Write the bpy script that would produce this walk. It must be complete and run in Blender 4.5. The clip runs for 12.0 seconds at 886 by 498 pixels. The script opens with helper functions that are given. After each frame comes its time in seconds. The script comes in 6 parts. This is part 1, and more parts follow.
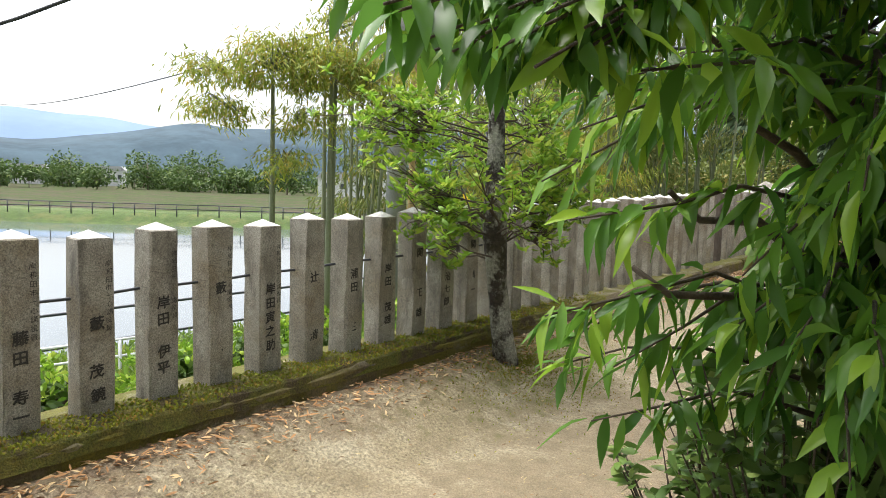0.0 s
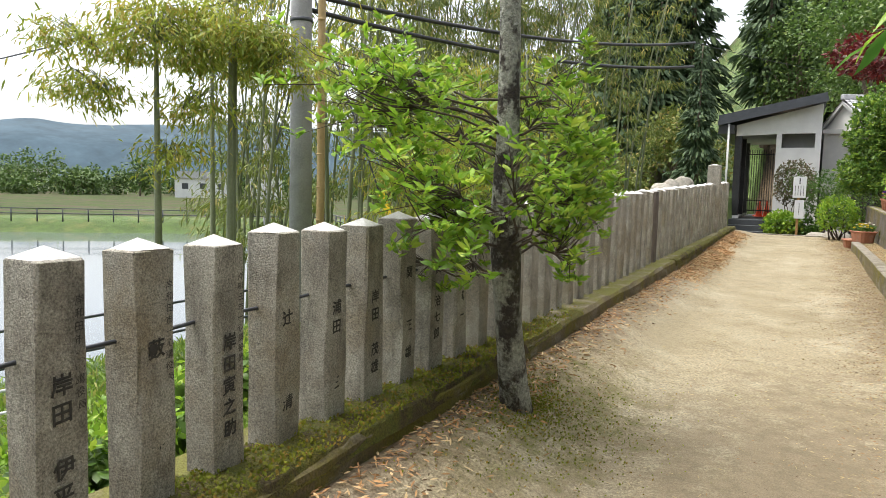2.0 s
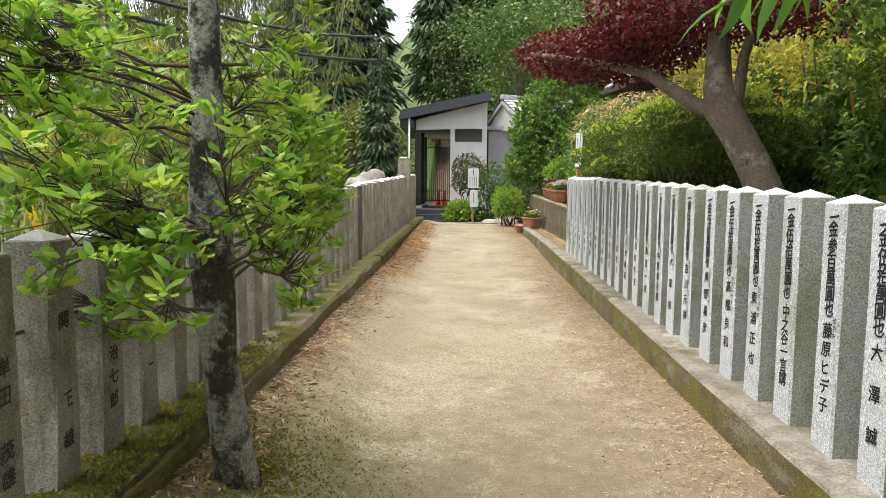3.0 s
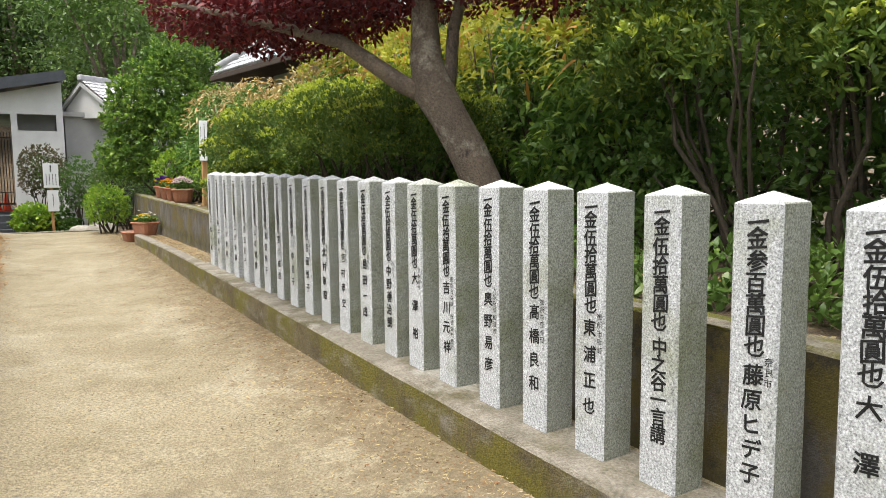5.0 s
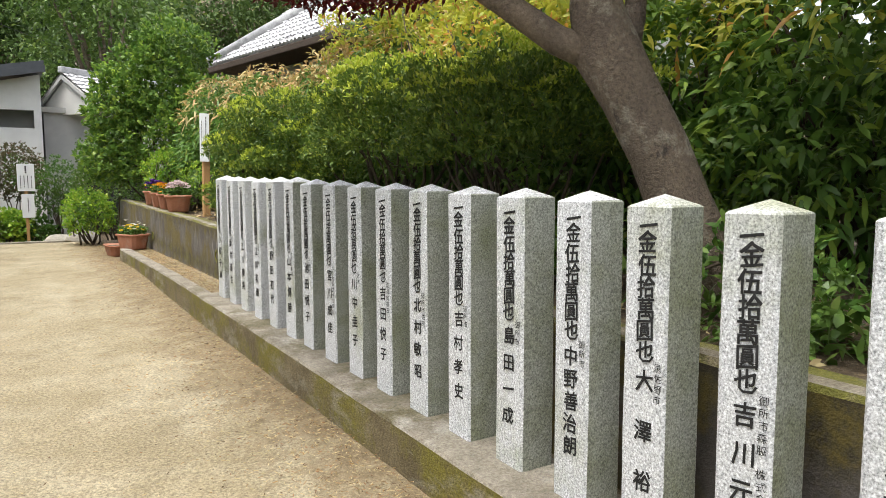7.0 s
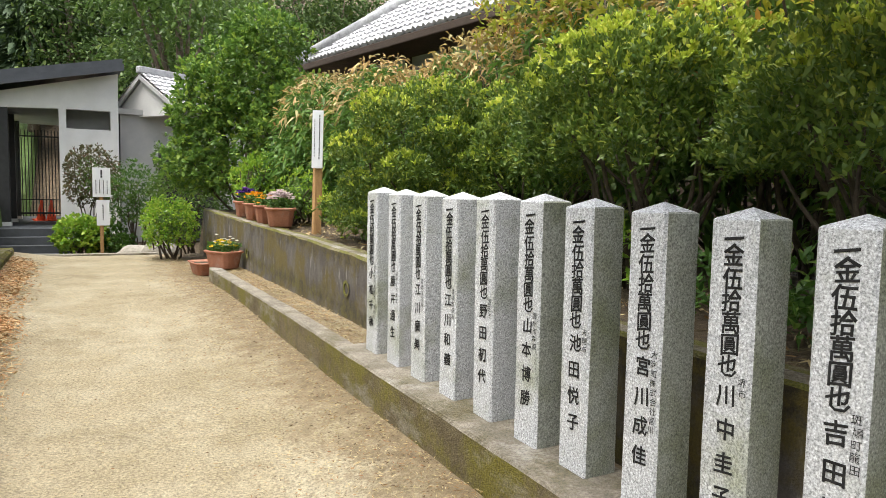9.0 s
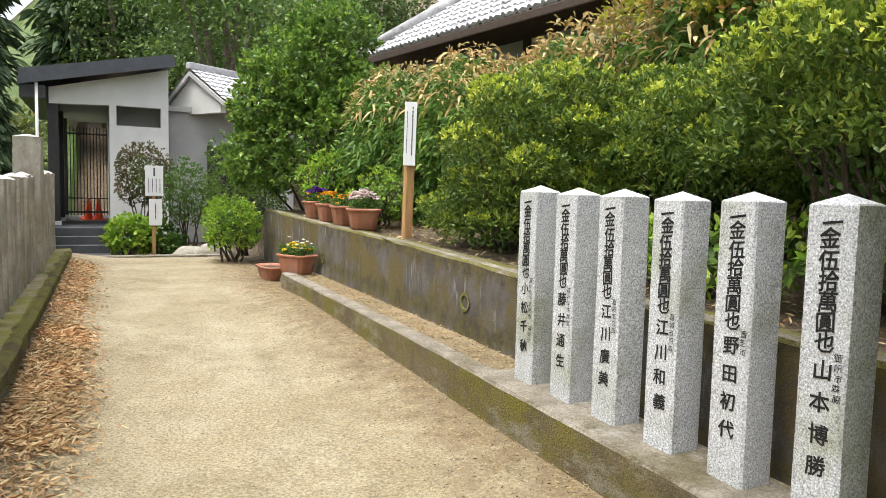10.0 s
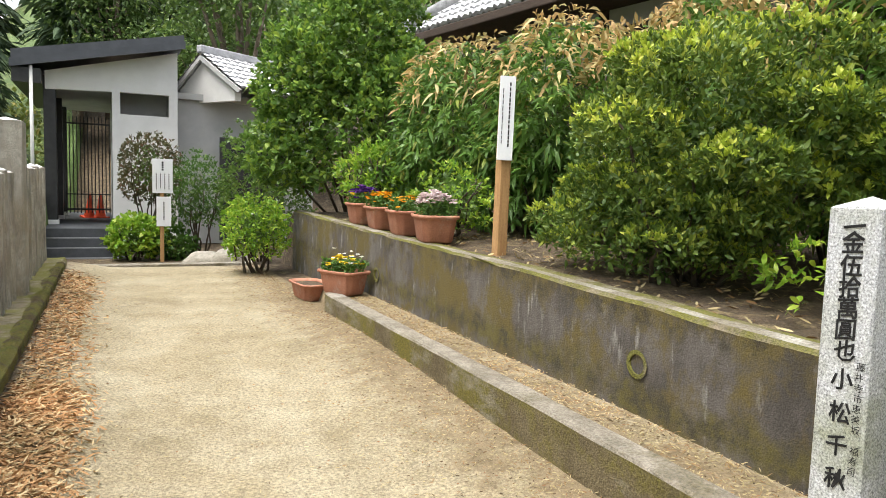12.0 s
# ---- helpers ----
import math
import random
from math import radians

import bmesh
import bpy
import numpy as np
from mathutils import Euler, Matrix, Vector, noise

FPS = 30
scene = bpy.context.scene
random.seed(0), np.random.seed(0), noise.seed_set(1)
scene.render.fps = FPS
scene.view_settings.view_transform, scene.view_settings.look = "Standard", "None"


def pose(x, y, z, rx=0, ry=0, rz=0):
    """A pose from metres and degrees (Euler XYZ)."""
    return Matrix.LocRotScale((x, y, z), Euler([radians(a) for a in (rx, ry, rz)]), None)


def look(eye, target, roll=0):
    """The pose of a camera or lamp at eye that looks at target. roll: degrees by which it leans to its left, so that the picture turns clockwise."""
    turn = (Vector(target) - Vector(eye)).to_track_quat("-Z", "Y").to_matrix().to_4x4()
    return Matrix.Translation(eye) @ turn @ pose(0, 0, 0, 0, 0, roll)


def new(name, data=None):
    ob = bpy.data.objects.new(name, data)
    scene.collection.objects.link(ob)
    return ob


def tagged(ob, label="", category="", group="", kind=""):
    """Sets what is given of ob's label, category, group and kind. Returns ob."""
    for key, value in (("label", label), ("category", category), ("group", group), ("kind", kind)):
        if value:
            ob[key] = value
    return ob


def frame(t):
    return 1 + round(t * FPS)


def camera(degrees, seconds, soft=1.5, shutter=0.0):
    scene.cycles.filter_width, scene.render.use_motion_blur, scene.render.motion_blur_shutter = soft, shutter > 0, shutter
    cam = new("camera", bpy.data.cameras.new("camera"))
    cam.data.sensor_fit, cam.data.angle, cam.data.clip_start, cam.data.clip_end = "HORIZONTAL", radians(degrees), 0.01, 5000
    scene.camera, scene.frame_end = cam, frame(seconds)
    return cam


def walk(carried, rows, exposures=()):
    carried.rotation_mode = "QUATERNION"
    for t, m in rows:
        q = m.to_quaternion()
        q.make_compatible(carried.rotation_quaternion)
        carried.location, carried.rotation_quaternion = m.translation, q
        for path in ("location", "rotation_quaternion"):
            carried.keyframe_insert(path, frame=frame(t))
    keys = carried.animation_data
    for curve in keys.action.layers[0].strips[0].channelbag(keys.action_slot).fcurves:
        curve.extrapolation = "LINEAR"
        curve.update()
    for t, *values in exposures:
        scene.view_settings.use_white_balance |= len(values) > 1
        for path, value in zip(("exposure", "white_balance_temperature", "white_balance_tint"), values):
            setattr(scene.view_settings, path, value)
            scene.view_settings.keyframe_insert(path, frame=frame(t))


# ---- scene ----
cam = camera(66.2, 12.0, 0.45)
PATH = [
    (0, (-0.366, 0.104, 1.567), (-1.606, 1.662, 1.382), 1.7),
    (0.5, (-0.743, 0.123, 1.531), (-1.999, 1.669, 1.352), 1.8),
    (1, (-1.101, 0.233, 1.53), (-2.352, 1.783, 1.348), 1.6),
    (1.5, (-1.445, 0.463, 1.53), (-2.669, 2.035, 1.351), 1.7),
    (2, (-1.658, 0.649, 1.537), (-2.573, 2.418, 1.36), 1.4),
    (2.5, (-1.846, 1.049, 1.561), (-2.329, 2.981, 1.379), 1.0),
    (3, (-2.066, 1.415, 1.57), (-2.113, 3.406, 1.386), 0.5),
    (3.5, (-2.175, 1.865, 1.558), (-1.891, 3.835, 1.364), -0.4),
    (3.7, (-2.208, 2.034, 1.575), (-1.823, 3.987, 1.389), -0.3),
    (5.3, (-2.473, 3.329, 1.6), (-1.365, 4.983, 1.406), -0.3),
    (5.5, (-2.481, 3.503, 1.608), (-1.371, 5.157, 1.424), -0.1),
    (6, (-2.231, 4.092, 1.624), (-1.129, 5.751, 1.436), -0.0),
    (6.5, (-2.174, 4.616, 1.639), (-1.085, 6.282, 1.45), -0.2),
    (8.3, (-2.082, 6.628, 1.645), (-1.038, 8.326, 1.479), 1.0),
    (8.5, (-2.098, 6.835, 1.677), (-1.08, 8.55, 1.519), 1.0),
    (9, (-2.26, 7.307, 1.685), (-1.298, 9.053, 1.528), 1.0),
    (9.5, (-2.378, 7.889, 1.689), (-1.44, 9.648, 1.524), 1.1),
    (10, (-2.622, 8.342, 1.659), (-1.727, 10.124, 1.505), 1.4),
    (10.5, (-2.73, 8.734, 1.642), (-1.853, 10.525, 1.484), 1.4),
    (11, (-2.692, 9.249, 1.681), (-1.824, 11.043, 1.522), 1.5),
    (11.5, (-2.737, 9.669, 1.698), (-1.862, 11.461, 1.543), 1.8),
    (12, (-2.586, 10.241, 1.712), (-1.699, 12.025, 1.543), 1.7),
]
walk(cam, [(t, look(eye, target, roll)) for t, eye, target, roll in PATH], [(0, 1.32), (1.0, 1.25), (2.5, 1.28), (3.5, 1.2), (5.3, 1.2), (8.5, 1.25), (12, 1.38)])

# ---- light ----
world = bpy.data.worlds.new("sky")
scene.world = world
world.use_nodes = True
wn = world.node_tree
sky = wn.nodes.new("ShaderNodeTexSky")
sky.sky_type, sky.sun_disc = "NISHITA", False
sky.sun_elevation, sky.sun_rotation = radians(71), radians(-101)
sky.air_density, sky.dust_density, sky.ozone_density = 1.0, 4.0, 1.0
pale = wn.nodes.new("ShaderNodeHueSaturation")
pale.inputs["Saturation"].default_value = 0.3
back = wn.nodes["Background"]
back.inputs["Strength"].default_value = 0.15
wn.links.new(sky.outputs["Color"], pale.inputs["Color"])
wn.links.new(pale.outputs["Color"], back.inputs["Color"])
sun = new("sun", bpy.data.lights.new("sun", "SUN"))
sun.data.energy, sun.data.angle, sun.data.color = 1.5, radians(45), (1.0, 0.96, 0.9)
sun.matrix_world = look((-3.4, -0.65, 10.0), (0, 0, 0))


# ---- materials ----
def nodes_of(name):
    m = bpy.data.materials.new(name)
    m.use_nodes = True
    return m, m.node_tree.nodes, m.node_tree.links, m.node_tree.nodes["Principled BSDF"]


def mixed(n, l, a, b, fac, mode="MIX"):
    """A colour mix node; a, b and fac are sockets or values."""
    mix = n.new("ShaderNodeMix")
    mix.data_type, mix.blend_type = "RGBA", mode
    for key, v in ((0, fac), (6, a), (7, b)):
        if isinstance(v, bpy.types.NodeSocket):
            l.new(v, mix.inputs[key])
        else:
            mix.inputs[key].default_value = (*v, 1) if isinstance(v, tuple) else v
    return mix.outputs[2]


def noisy(n, l, scale, detail=4.0, rough=0.6, lo=0.4, hi=0.6, stretch=None, vary=False):
    """A noise mask between 0 and 1 in object space."""
    co = n.new("ShaderNodeTexCoord").outputs["Object"]
    if vary:
        info = n.new("ShaderNodeObjectInfo")
        add = n.new("ShaderNodeVectorMath")
        add.operation = "MULTIPLY_ADD"
        l.new(info.outputs["Random"], add.inputs[0])
        add.inputs[1].default_value = (37.0, 19.0, 53.0)
        l.new(co, add.inputs[2])
        co = add.outputs[0]
    if stretch:
        mp = n.new("ShaderNodeMapping")
        mp.inputs["Scale"].default_value = stretch
        l.new(co, mp.inputs[0])
        co = mp.outputs[0]
    tex = n.new("ShaderNodeTexNoise")
    tex.inputs["Scale"].default_value, tex.inputs["Detail"].default_value, tex.inputs["Roughness"].default_value = scale, detail, rough
    l.new(co, tex.inputs["Vector"])
    ramp = n.new("ShaderNodeMapRange")
    ramp.inputs[1].default_value, ramp.inputs[2].default_value = lo, hi
    l.new(tex.outputs["Fac"], ramp.inputs[0])
    return ramp.outputs[0]


def bumped(n, l, b, height, strength=0.4, distance=0.01):
    bump = n.new("ShaderNodeBump")
    bump.inputs["Strength"].default_value, bump.inputs["Distance"].default_value = strength, distance
    l.new(height, bump.inputs["Height"])
    l.new(bump.outputs["Normal"], b.inputs["Normal"])


def surface(name, c1, c2, scale=6.0, c3=None, scale3=1.2, lo3=0.5, hi3=0.7, rough=0.85, bump=0.4, dist=0.01, metal=0.0, grain=60.0, speck=0.25, stretch=None, vary=True, stretch3=None, c4=None, scale4=2.0, lo4=0.5, hi4=0.65, stretch4=None):
    """Two tones mottled together, a third in patches, and a fine grain with relief."""
    m, n, l, b = nodes_of(name)
    col = mixed(n, l, c1, c2, noisy(n, l, scale, 5, 0.65, 0.38, 0.62, stretch, vary))
    if c3:
        col = mixed(n, l, col, c3, noisy(n, l, scale3, 6, 0.7, lo3, hi3, stretch3, vary))
    if c4:
        col = mixed(n, l, col, c4, noisy(n, l, scale4, 6, 0.7, lo4, hi4, stretch4, vary))
    g = noisy(n, l, grain, 3, 0.7, 0.3, 0.7)
    if speck:
        dark = mixed(n, l, (1 - speck,) * 3, (1.0 + speck * 0.4,) * 3, g)
        col = mixed(n, l, col, dark, 1.0, "MULTIPLY")
    l.new(col, b.inputs["Base Color"])
    b.inputs["Roughness"].default_value, b.inputs["Metallic"].default_value = rough, metal
    if bump:
        bumped(n, l, b, g, bump, dist)
    return m


def leafy(name, c1, c2, c3=None, rough=0.45, pass_light=0.35, share3=0.12, gain=1.35):
    """Leaf colour that varies from leaf to leaf, with light passing through."""
    c1, c2, c3 = (tuple(v * gain for v in c) if c else None for c in (c1, c2, c3))
    m, n, l, b = nodes_of(name)
    geo = n.new("ShaderNodeNewGeometry")
    col = mixed(n, l, c1, c2, geo.outputs["Random Per Island"])
    if c3:
        step = n.new("ShaderNodeMath")
        step.operation = "LESS_THAN"
        step.inputs[1].default_value = share3
        frac = n.new("ShaderNodeMath")
        frac.operation = "FRACT"
        mul = n.new("ShaderNodeMath")
        mul.operation = "MULTIPLY"
        mul.inputs[1].default_value = 17.31
        l.new(geo.outputs["Random Per Island"], mul.inputs[0])
        l.new(mul.outputs[0], frac.inputs[0])
        l.new(frac.outputs[0], step.inputs[0])
        col = mixed(n, l, col, c3, step.outputs[0])
    patch = noisy(n, l, 1.3, 3, 0.6, 0.35, 0.65)
    col = mixed(n, l, col, mixed(n, l, (0.7, 0.75, 0.7), (1.15, 1.1, 1.0), patch), 1.0, "MULTIPLY")
    l.new(col, b.inputs["Base Color"])
    b.inputs["Roughness"].default_value = rough
    b.inputs["Specular IOR Level"].default_value = 0.35
    tr = n.new("ShaderNodeBsdfTranslucent")
    l.new(col, tr.inputs["Color"])
    add = n.new("ShaderNodeMixShader")
    add.inputs[0].default_value = pass_light
    l.new(b.outputs[0], add.inputs[1])
    l.new(tr.outputs[0], add.inputs[2])
    l.new(add.outputs[0], n["Material Output"].inputs["Surface"])
    return m


def overlaid(m, colour, dark, edge):
    """Moss, algae, dirt or painted shade over a material; edge(n, l, place) gives a socket that is high where it lies.
    """
    n, l, b = m.node_tree.nodes, m.node_tree.links, m.node_tree.nodes["Principled BSDF"]
    old = b.inputs["Base Color"].links[0].from_socket
    place = n.new("ShaderNodeTexCoord").outputs["Object"]
    rag = noisy(n, l, 5.0, 6, 0.72, 0.25, 0.75)
    add = n.new("ShaderNodeMath")
    l.new(edge(n, l, place), add.inputs[0])
    l.new(rag, add.inputs[1])
    ramp = n.new("ShaderNodeMapRange")
    ramp.inputs[1].default_value, ramp.inputs[2].default_value = 0.9, 1.35
    l.new(add.outputs[0], ramp.inputs[0])
    moss = mixed(n, l, dark, colour, noisy(n, l, 9, 5, 0.7, 0.42, 0.58))
    moss = mixed(n, l, moss, mixed(n, l, (0.6, 0.6, 0.6), (1.15, 1.15, 1.15), noisy(n, l, 120, 3, 0.7, 0.3, 0.7)), 1.0, "MULTIPLY")
    l.new(mixed(n, l, old, moss, ramp.outputs[0]), b.inputs["Base Color"])
    return m


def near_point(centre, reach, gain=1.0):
    """Growth or painted shade that thins out with the distance from a place on the ground."""
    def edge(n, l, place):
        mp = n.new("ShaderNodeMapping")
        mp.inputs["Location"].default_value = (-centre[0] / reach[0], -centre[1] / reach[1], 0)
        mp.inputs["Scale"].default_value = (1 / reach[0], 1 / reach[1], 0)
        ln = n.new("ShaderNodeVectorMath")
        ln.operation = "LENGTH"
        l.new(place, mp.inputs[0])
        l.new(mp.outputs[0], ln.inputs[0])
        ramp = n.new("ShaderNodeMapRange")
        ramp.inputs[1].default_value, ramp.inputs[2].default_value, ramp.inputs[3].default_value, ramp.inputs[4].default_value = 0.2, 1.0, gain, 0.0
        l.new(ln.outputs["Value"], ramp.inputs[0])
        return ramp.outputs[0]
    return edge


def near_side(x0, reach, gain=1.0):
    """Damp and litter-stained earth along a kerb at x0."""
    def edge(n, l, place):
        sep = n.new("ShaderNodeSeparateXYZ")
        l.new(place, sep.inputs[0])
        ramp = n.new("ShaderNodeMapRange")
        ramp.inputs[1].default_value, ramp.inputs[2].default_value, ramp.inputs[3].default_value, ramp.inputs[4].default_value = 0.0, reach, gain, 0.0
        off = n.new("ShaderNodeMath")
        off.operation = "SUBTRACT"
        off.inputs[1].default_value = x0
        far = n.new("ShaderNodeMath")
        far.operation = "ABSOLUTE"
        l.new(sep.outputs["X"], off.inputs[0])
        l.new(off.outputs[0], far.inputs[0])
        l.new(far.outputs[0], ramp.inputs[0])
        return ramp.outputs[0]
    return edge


def near_line(z0, slope, reach, gain=1.0):
    """Growth along a level line z = z0 + slope * y, thinning out within reach of it."""
    def edge(n, l, place):
        dot = n.new("ShaderNodeVectorMath")
        dot.operation = "DOT_PRODUCT"
        dot.inputs[1].default_value = (0, -slope, 1)
        l.new(place, dot.inputs[0])
        sub = n.new("ShaderNodeMath")
        sub.operation = "SUBTRACT"
        sub.inputs[1].default_value = z0
        l.new(dot.outputs["Value"], sub.inputs[0])
        far = n.new("ShaderNodeMath")
        far.operation = "ABSOLUTE"
        l.new(sub.outputs[0], far.inputs[0])
        ramp = n.new("ShaderNodeMapRange")
        ramp.inputs[1].default_value, ramp.inputs[2].default_value, ramp.inputs[3].default_value, ramp.inputs[4].default_value = 0.0, reach, gain, 0.0
        l.new(far.outputs[0], ramp.inputs[0])
        return ramp.outputs[0]
    return edge


M_granite = surface("new granite", (0.71, 0.725, 0.735), (0.52, 0.535, 0.55), 70, (0.36, 0.38, 0.28), 1.6, 0.52, 0.70, grain=130, speck=0.75, bump=0.15, rough=0.75, dist=0.002)
# Green algae film, with the -y side's shade painted into the darker tone.
M_algaeshadegranite = surface("algae-filmed shade-side granite", (0.44, 0.455, 0.40), (0.32, 0.335, 0.29), 70, (0.25, 0.27, 0.17), 2.2, 0.46, 0.68, grain=130, speck=0.7, bump=0.15, rough=0.8, dist=0.002)
M_oldstone = surface("weathered granite", (0.49, 0.46, 0.385), (0.32, 0.29, 0.235), 5, (0.13, 0.12, 0.10), 3.0, 0.52, 0.72, grain=140, speck=0.65, bump=0.8, dist=0.005, stretch3=(2.2, 2.2, 0.5), c4=(0.30, 0.25, 0.17), scale4=2.0, lo4=0.5, hi4=0.7)
M_rustpost = surface("rust-stained stone", (0.15, 0.12, 0.10), (0.09, 0.07, 0.055), 5, grain=150, bump=0.5)
# Pyramid caps, paler than the shafts of the same posts.
M_capstone = surface("paler stone cap", (0.66, 0.65, 0.62), (0.52, 0.51, 0.48), 14, grain=150, speck=0.3, bump=0.4, dist=0.004)
M_path = surface("packed sandy earth", (0.365, 0.305, 0.19), (0.30, 0.248, 0.145), 2.2, (0.235, 0.19, 0.105), 0.7, 0.54, 0.70, grain=60, speck=0.6, bump=0.7, dist=0.012, vary=False, c4=(0.425, 0.37, 0.25), scale4=1.3, lo4=0.46, hi4=0.66)
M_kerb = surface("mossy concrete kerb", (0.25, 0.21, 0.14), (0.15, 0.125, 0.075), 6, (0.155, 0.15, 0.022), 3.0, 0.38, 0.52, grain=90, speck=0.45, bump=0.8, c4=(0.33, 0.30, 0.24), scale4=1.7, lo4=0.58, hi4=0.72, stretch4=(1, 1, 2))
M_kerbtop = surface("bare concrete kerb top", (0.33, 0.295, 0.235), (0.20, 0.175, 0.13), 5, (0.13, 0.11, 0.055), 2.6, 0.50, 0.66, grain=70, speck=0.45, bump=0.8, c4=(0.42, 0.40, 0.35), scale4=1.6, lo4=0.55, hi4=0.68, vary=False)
M_moss = surface("cushion moss", (0.15, 0.165, 0.018), (0.21, 0.18, 0.025), 9, (0.11, 0.08, 0.03), 4, 0.48, 0.60, grain=110, speck=0.6, bump=1.0, dist=0.02, rough=1.0)
M_wallstain = surface("stained retaining wall", (0.14, 0.125, 0.11), (0.06, 0.052, 0.044), 3.0, (0.27, 0.255, 0.235), 7.0, 0.57, 0.68, grain=90, speck=0.3, bump=0.35, stretch=(1, 1, 0.5), stretch3=(1.2, 2.0, 0.35), vary=False, c4=(0.115, 0.088, 0.022), scale4=2.4, lo4=0.47, hi4=0.60, stretch4=(1, 1, 0.8))
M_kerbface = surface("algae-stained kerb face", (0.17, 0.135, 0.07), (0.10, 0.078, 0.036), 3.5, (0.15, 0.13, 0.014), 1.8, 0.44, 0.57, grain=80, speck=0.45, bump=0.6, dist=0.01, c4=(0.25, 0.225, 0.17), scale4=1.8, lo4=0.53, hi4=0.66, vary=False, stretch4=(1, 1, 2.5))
overlaid(M_wallstain, (0.115, 0.09, 0.018), (0.05, 0.04, 0.022), near_line(0.80, 0.036, 0.40, 1.1))
overlaid(M_wallstain, (0.11, 0.095, 0.022), (0.06, 0.05, 0.028), near_line(0.22, 0.036, 0.24, 0.85))
overlaid(M_path, (0.19, 0.14, 0.075), (0.255, 0.195, 0.11), near_side(-0.55, 1.05, 0.98))
# Earth near the start: some litter tone, plus painted shade of the tree canopy.
overlaid(M_path, (0.215, 0.17, 0.10), (0.265, 0.212, 0.13), near_point((-1.3, 3.2), (2.4, 5.4), 1.0))
overlaid(M_path, (0.165, 0.12, 0.075), (0.235, 0.18, 0.105), near_side(-3.3, 0.75, 1.0))
overlaid(M_path, (0.165, 0.16, 0.04), (0.215, 0.175, 0.09), near_point((-2.8, 4.4), (0.9, 2.4), 0.72))
# Young tip colour, brightened so that it also paints light on bush tops.
M_leaf_littip = leafy("fresh lit-top azalea tip", (0.35, 0.41, 0.05), (0.24, 0.32, 0.04), (0.42, 0.44, 0.08), 0.4, 0.4, 0.2)
M_plaster = surface("white plaster", (0.78, 0.77, 0.74), (0.70, 0.69, 0.66), 1.5, grain=60, speck=0.06, bump=0.1, vary=False)
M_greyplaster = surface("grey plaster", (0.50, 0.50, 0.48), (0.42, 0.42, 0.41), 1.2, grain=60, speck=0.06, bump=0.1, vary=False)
M_darkmetal = surface("dark roof metal", (0.075, 0.08, 0.09), (0.055, 0.06, 0.068), 3, rough=0.45, metal=0.3, speck=0.1, bump=0.1)
M_black = surface("black painted steel", (0.02, 0.02, 0.02), (0.03, 0.03, 0.03), 8, rough=0.5, speck=0.2, bump=0.1)
M_ink = surface("black lettering paint", (0.015, 0.015, 0.015), (0.03, 0.03, 0.03), 30, rough=0.7, speck=0.2, bump=0.0)
M_ink.node_tree.nodes["Principled BSDF"].inputs["Specular IOR Level"].default_value = 0.15
M_oldink = surface("faded lettering", (0.03, 0.027, 0.024), (0.055, 0.05, 0.042), 30, rough=0.9, speck=0.3, bump=0.0)
M_steps = surface("slate step tile", (0.07, 0.075, 0.085), (0.05, 0.055, 0.06), 4, rough=0.6, speck=0.15, bump=0.2, vary=False)
M_tile = surface("silver roof tile", (0.55, 0.55, 0.56), (0.40, 0.40, 0.41), 6, (0.15, 0.15, 0.15), 1.4, 0.55, 0.7, rough=0.5, grain=40, bump=0.2)
M_brownwood = surface("dark brown timber", (0.07, 0.045, 0.03), (0.045, 0.03, 0.02), 6, stretch=(1, 1, 8), bump=0.3)
M_postwood = surface("new pine post", (0.46, 0.27, 0.11), (0.36, 0.20, 0.08), 5, stretch=(9, 9, 0.6), grain=60, bump=0.2, speck=0.15)
M_board = surface("white notice board", (0.78, 0.79, 0.80), (0.72, 0.73, 0.74), 3, rough=0.4, speck=0.04, bump=0.0)
M_terracotta = surface("terracotta", (0.45, 0.20, 0.12), (0.36, 0.15, 0.09), 7, (0.42, 0.30, 0.23), 4, 0.55, 0.75, grain=80, speck=0.2, bump=0.3)
M_bark = surface("lichen bark", (0.085, 0.068, 0.05), (0.04, 0.032, 0.025), 9, (0.42, 0.42, 0.345), 6.0, 0.43, 0.51, grain=50, speck=0.55, bump=1.0, dist=0.02, stretch3=(1, 1, 0.8), c4=(0.05, 0.045, 0.02), scale4=2.2, lo4=0.57, hi4=0.64)
M_maplebark = surface("smooth maple bark", (0.23, 0.175, 0.125), (0.15, 0.115, 0.085), 5, (0.33, 0.29, 0.225), 5, 0.54, 0.62, grain=60, speck=0.45, bump=0.8, stretch=(1, 1, 0.3), c4=(0.07, 0.055, 0.045), scale4=6, lo4=0.62, hi4=0.68, stretch4=(1, 1, 0.5))
M_twig = surface("brown twig", (0.10, 0.075, 0.05), (0.06, 0.045, 0.03), 10, grain=60, bump=0.5)
M_soil = surface("littered soil", (0.17, 0.12, 0.07), (0.10, 0.07, 0.04), 5, (0.30, 0.23, 0.12), 9, 0.52, 0.65, grain=60, speck=0.5, bump=1.0, dist=0.02, vary=False)
M_grass = surface("bank grass", (0.10, 0.17, 0.03), (0.07, 0.12, 0.02), 1.2, (0.17, 0.19, 0.05), 0.4, 0.5, 0.65, grain=40, speck=0.5, bump=1.0, dist=0.03, vary=False)
M_field = surface("fallow paddy", (0.075, 0.105, 0.03), (0.05, 0.075, 0.025), 0.10, (0.095, 0.08, 0.055), 0.06, 0.48, 0.55, grain=2, speck=0.45, bump=0.0, rough=1.0, stretch=(2, 7, 1), stretch3=(1, 5, 1), vary=False)
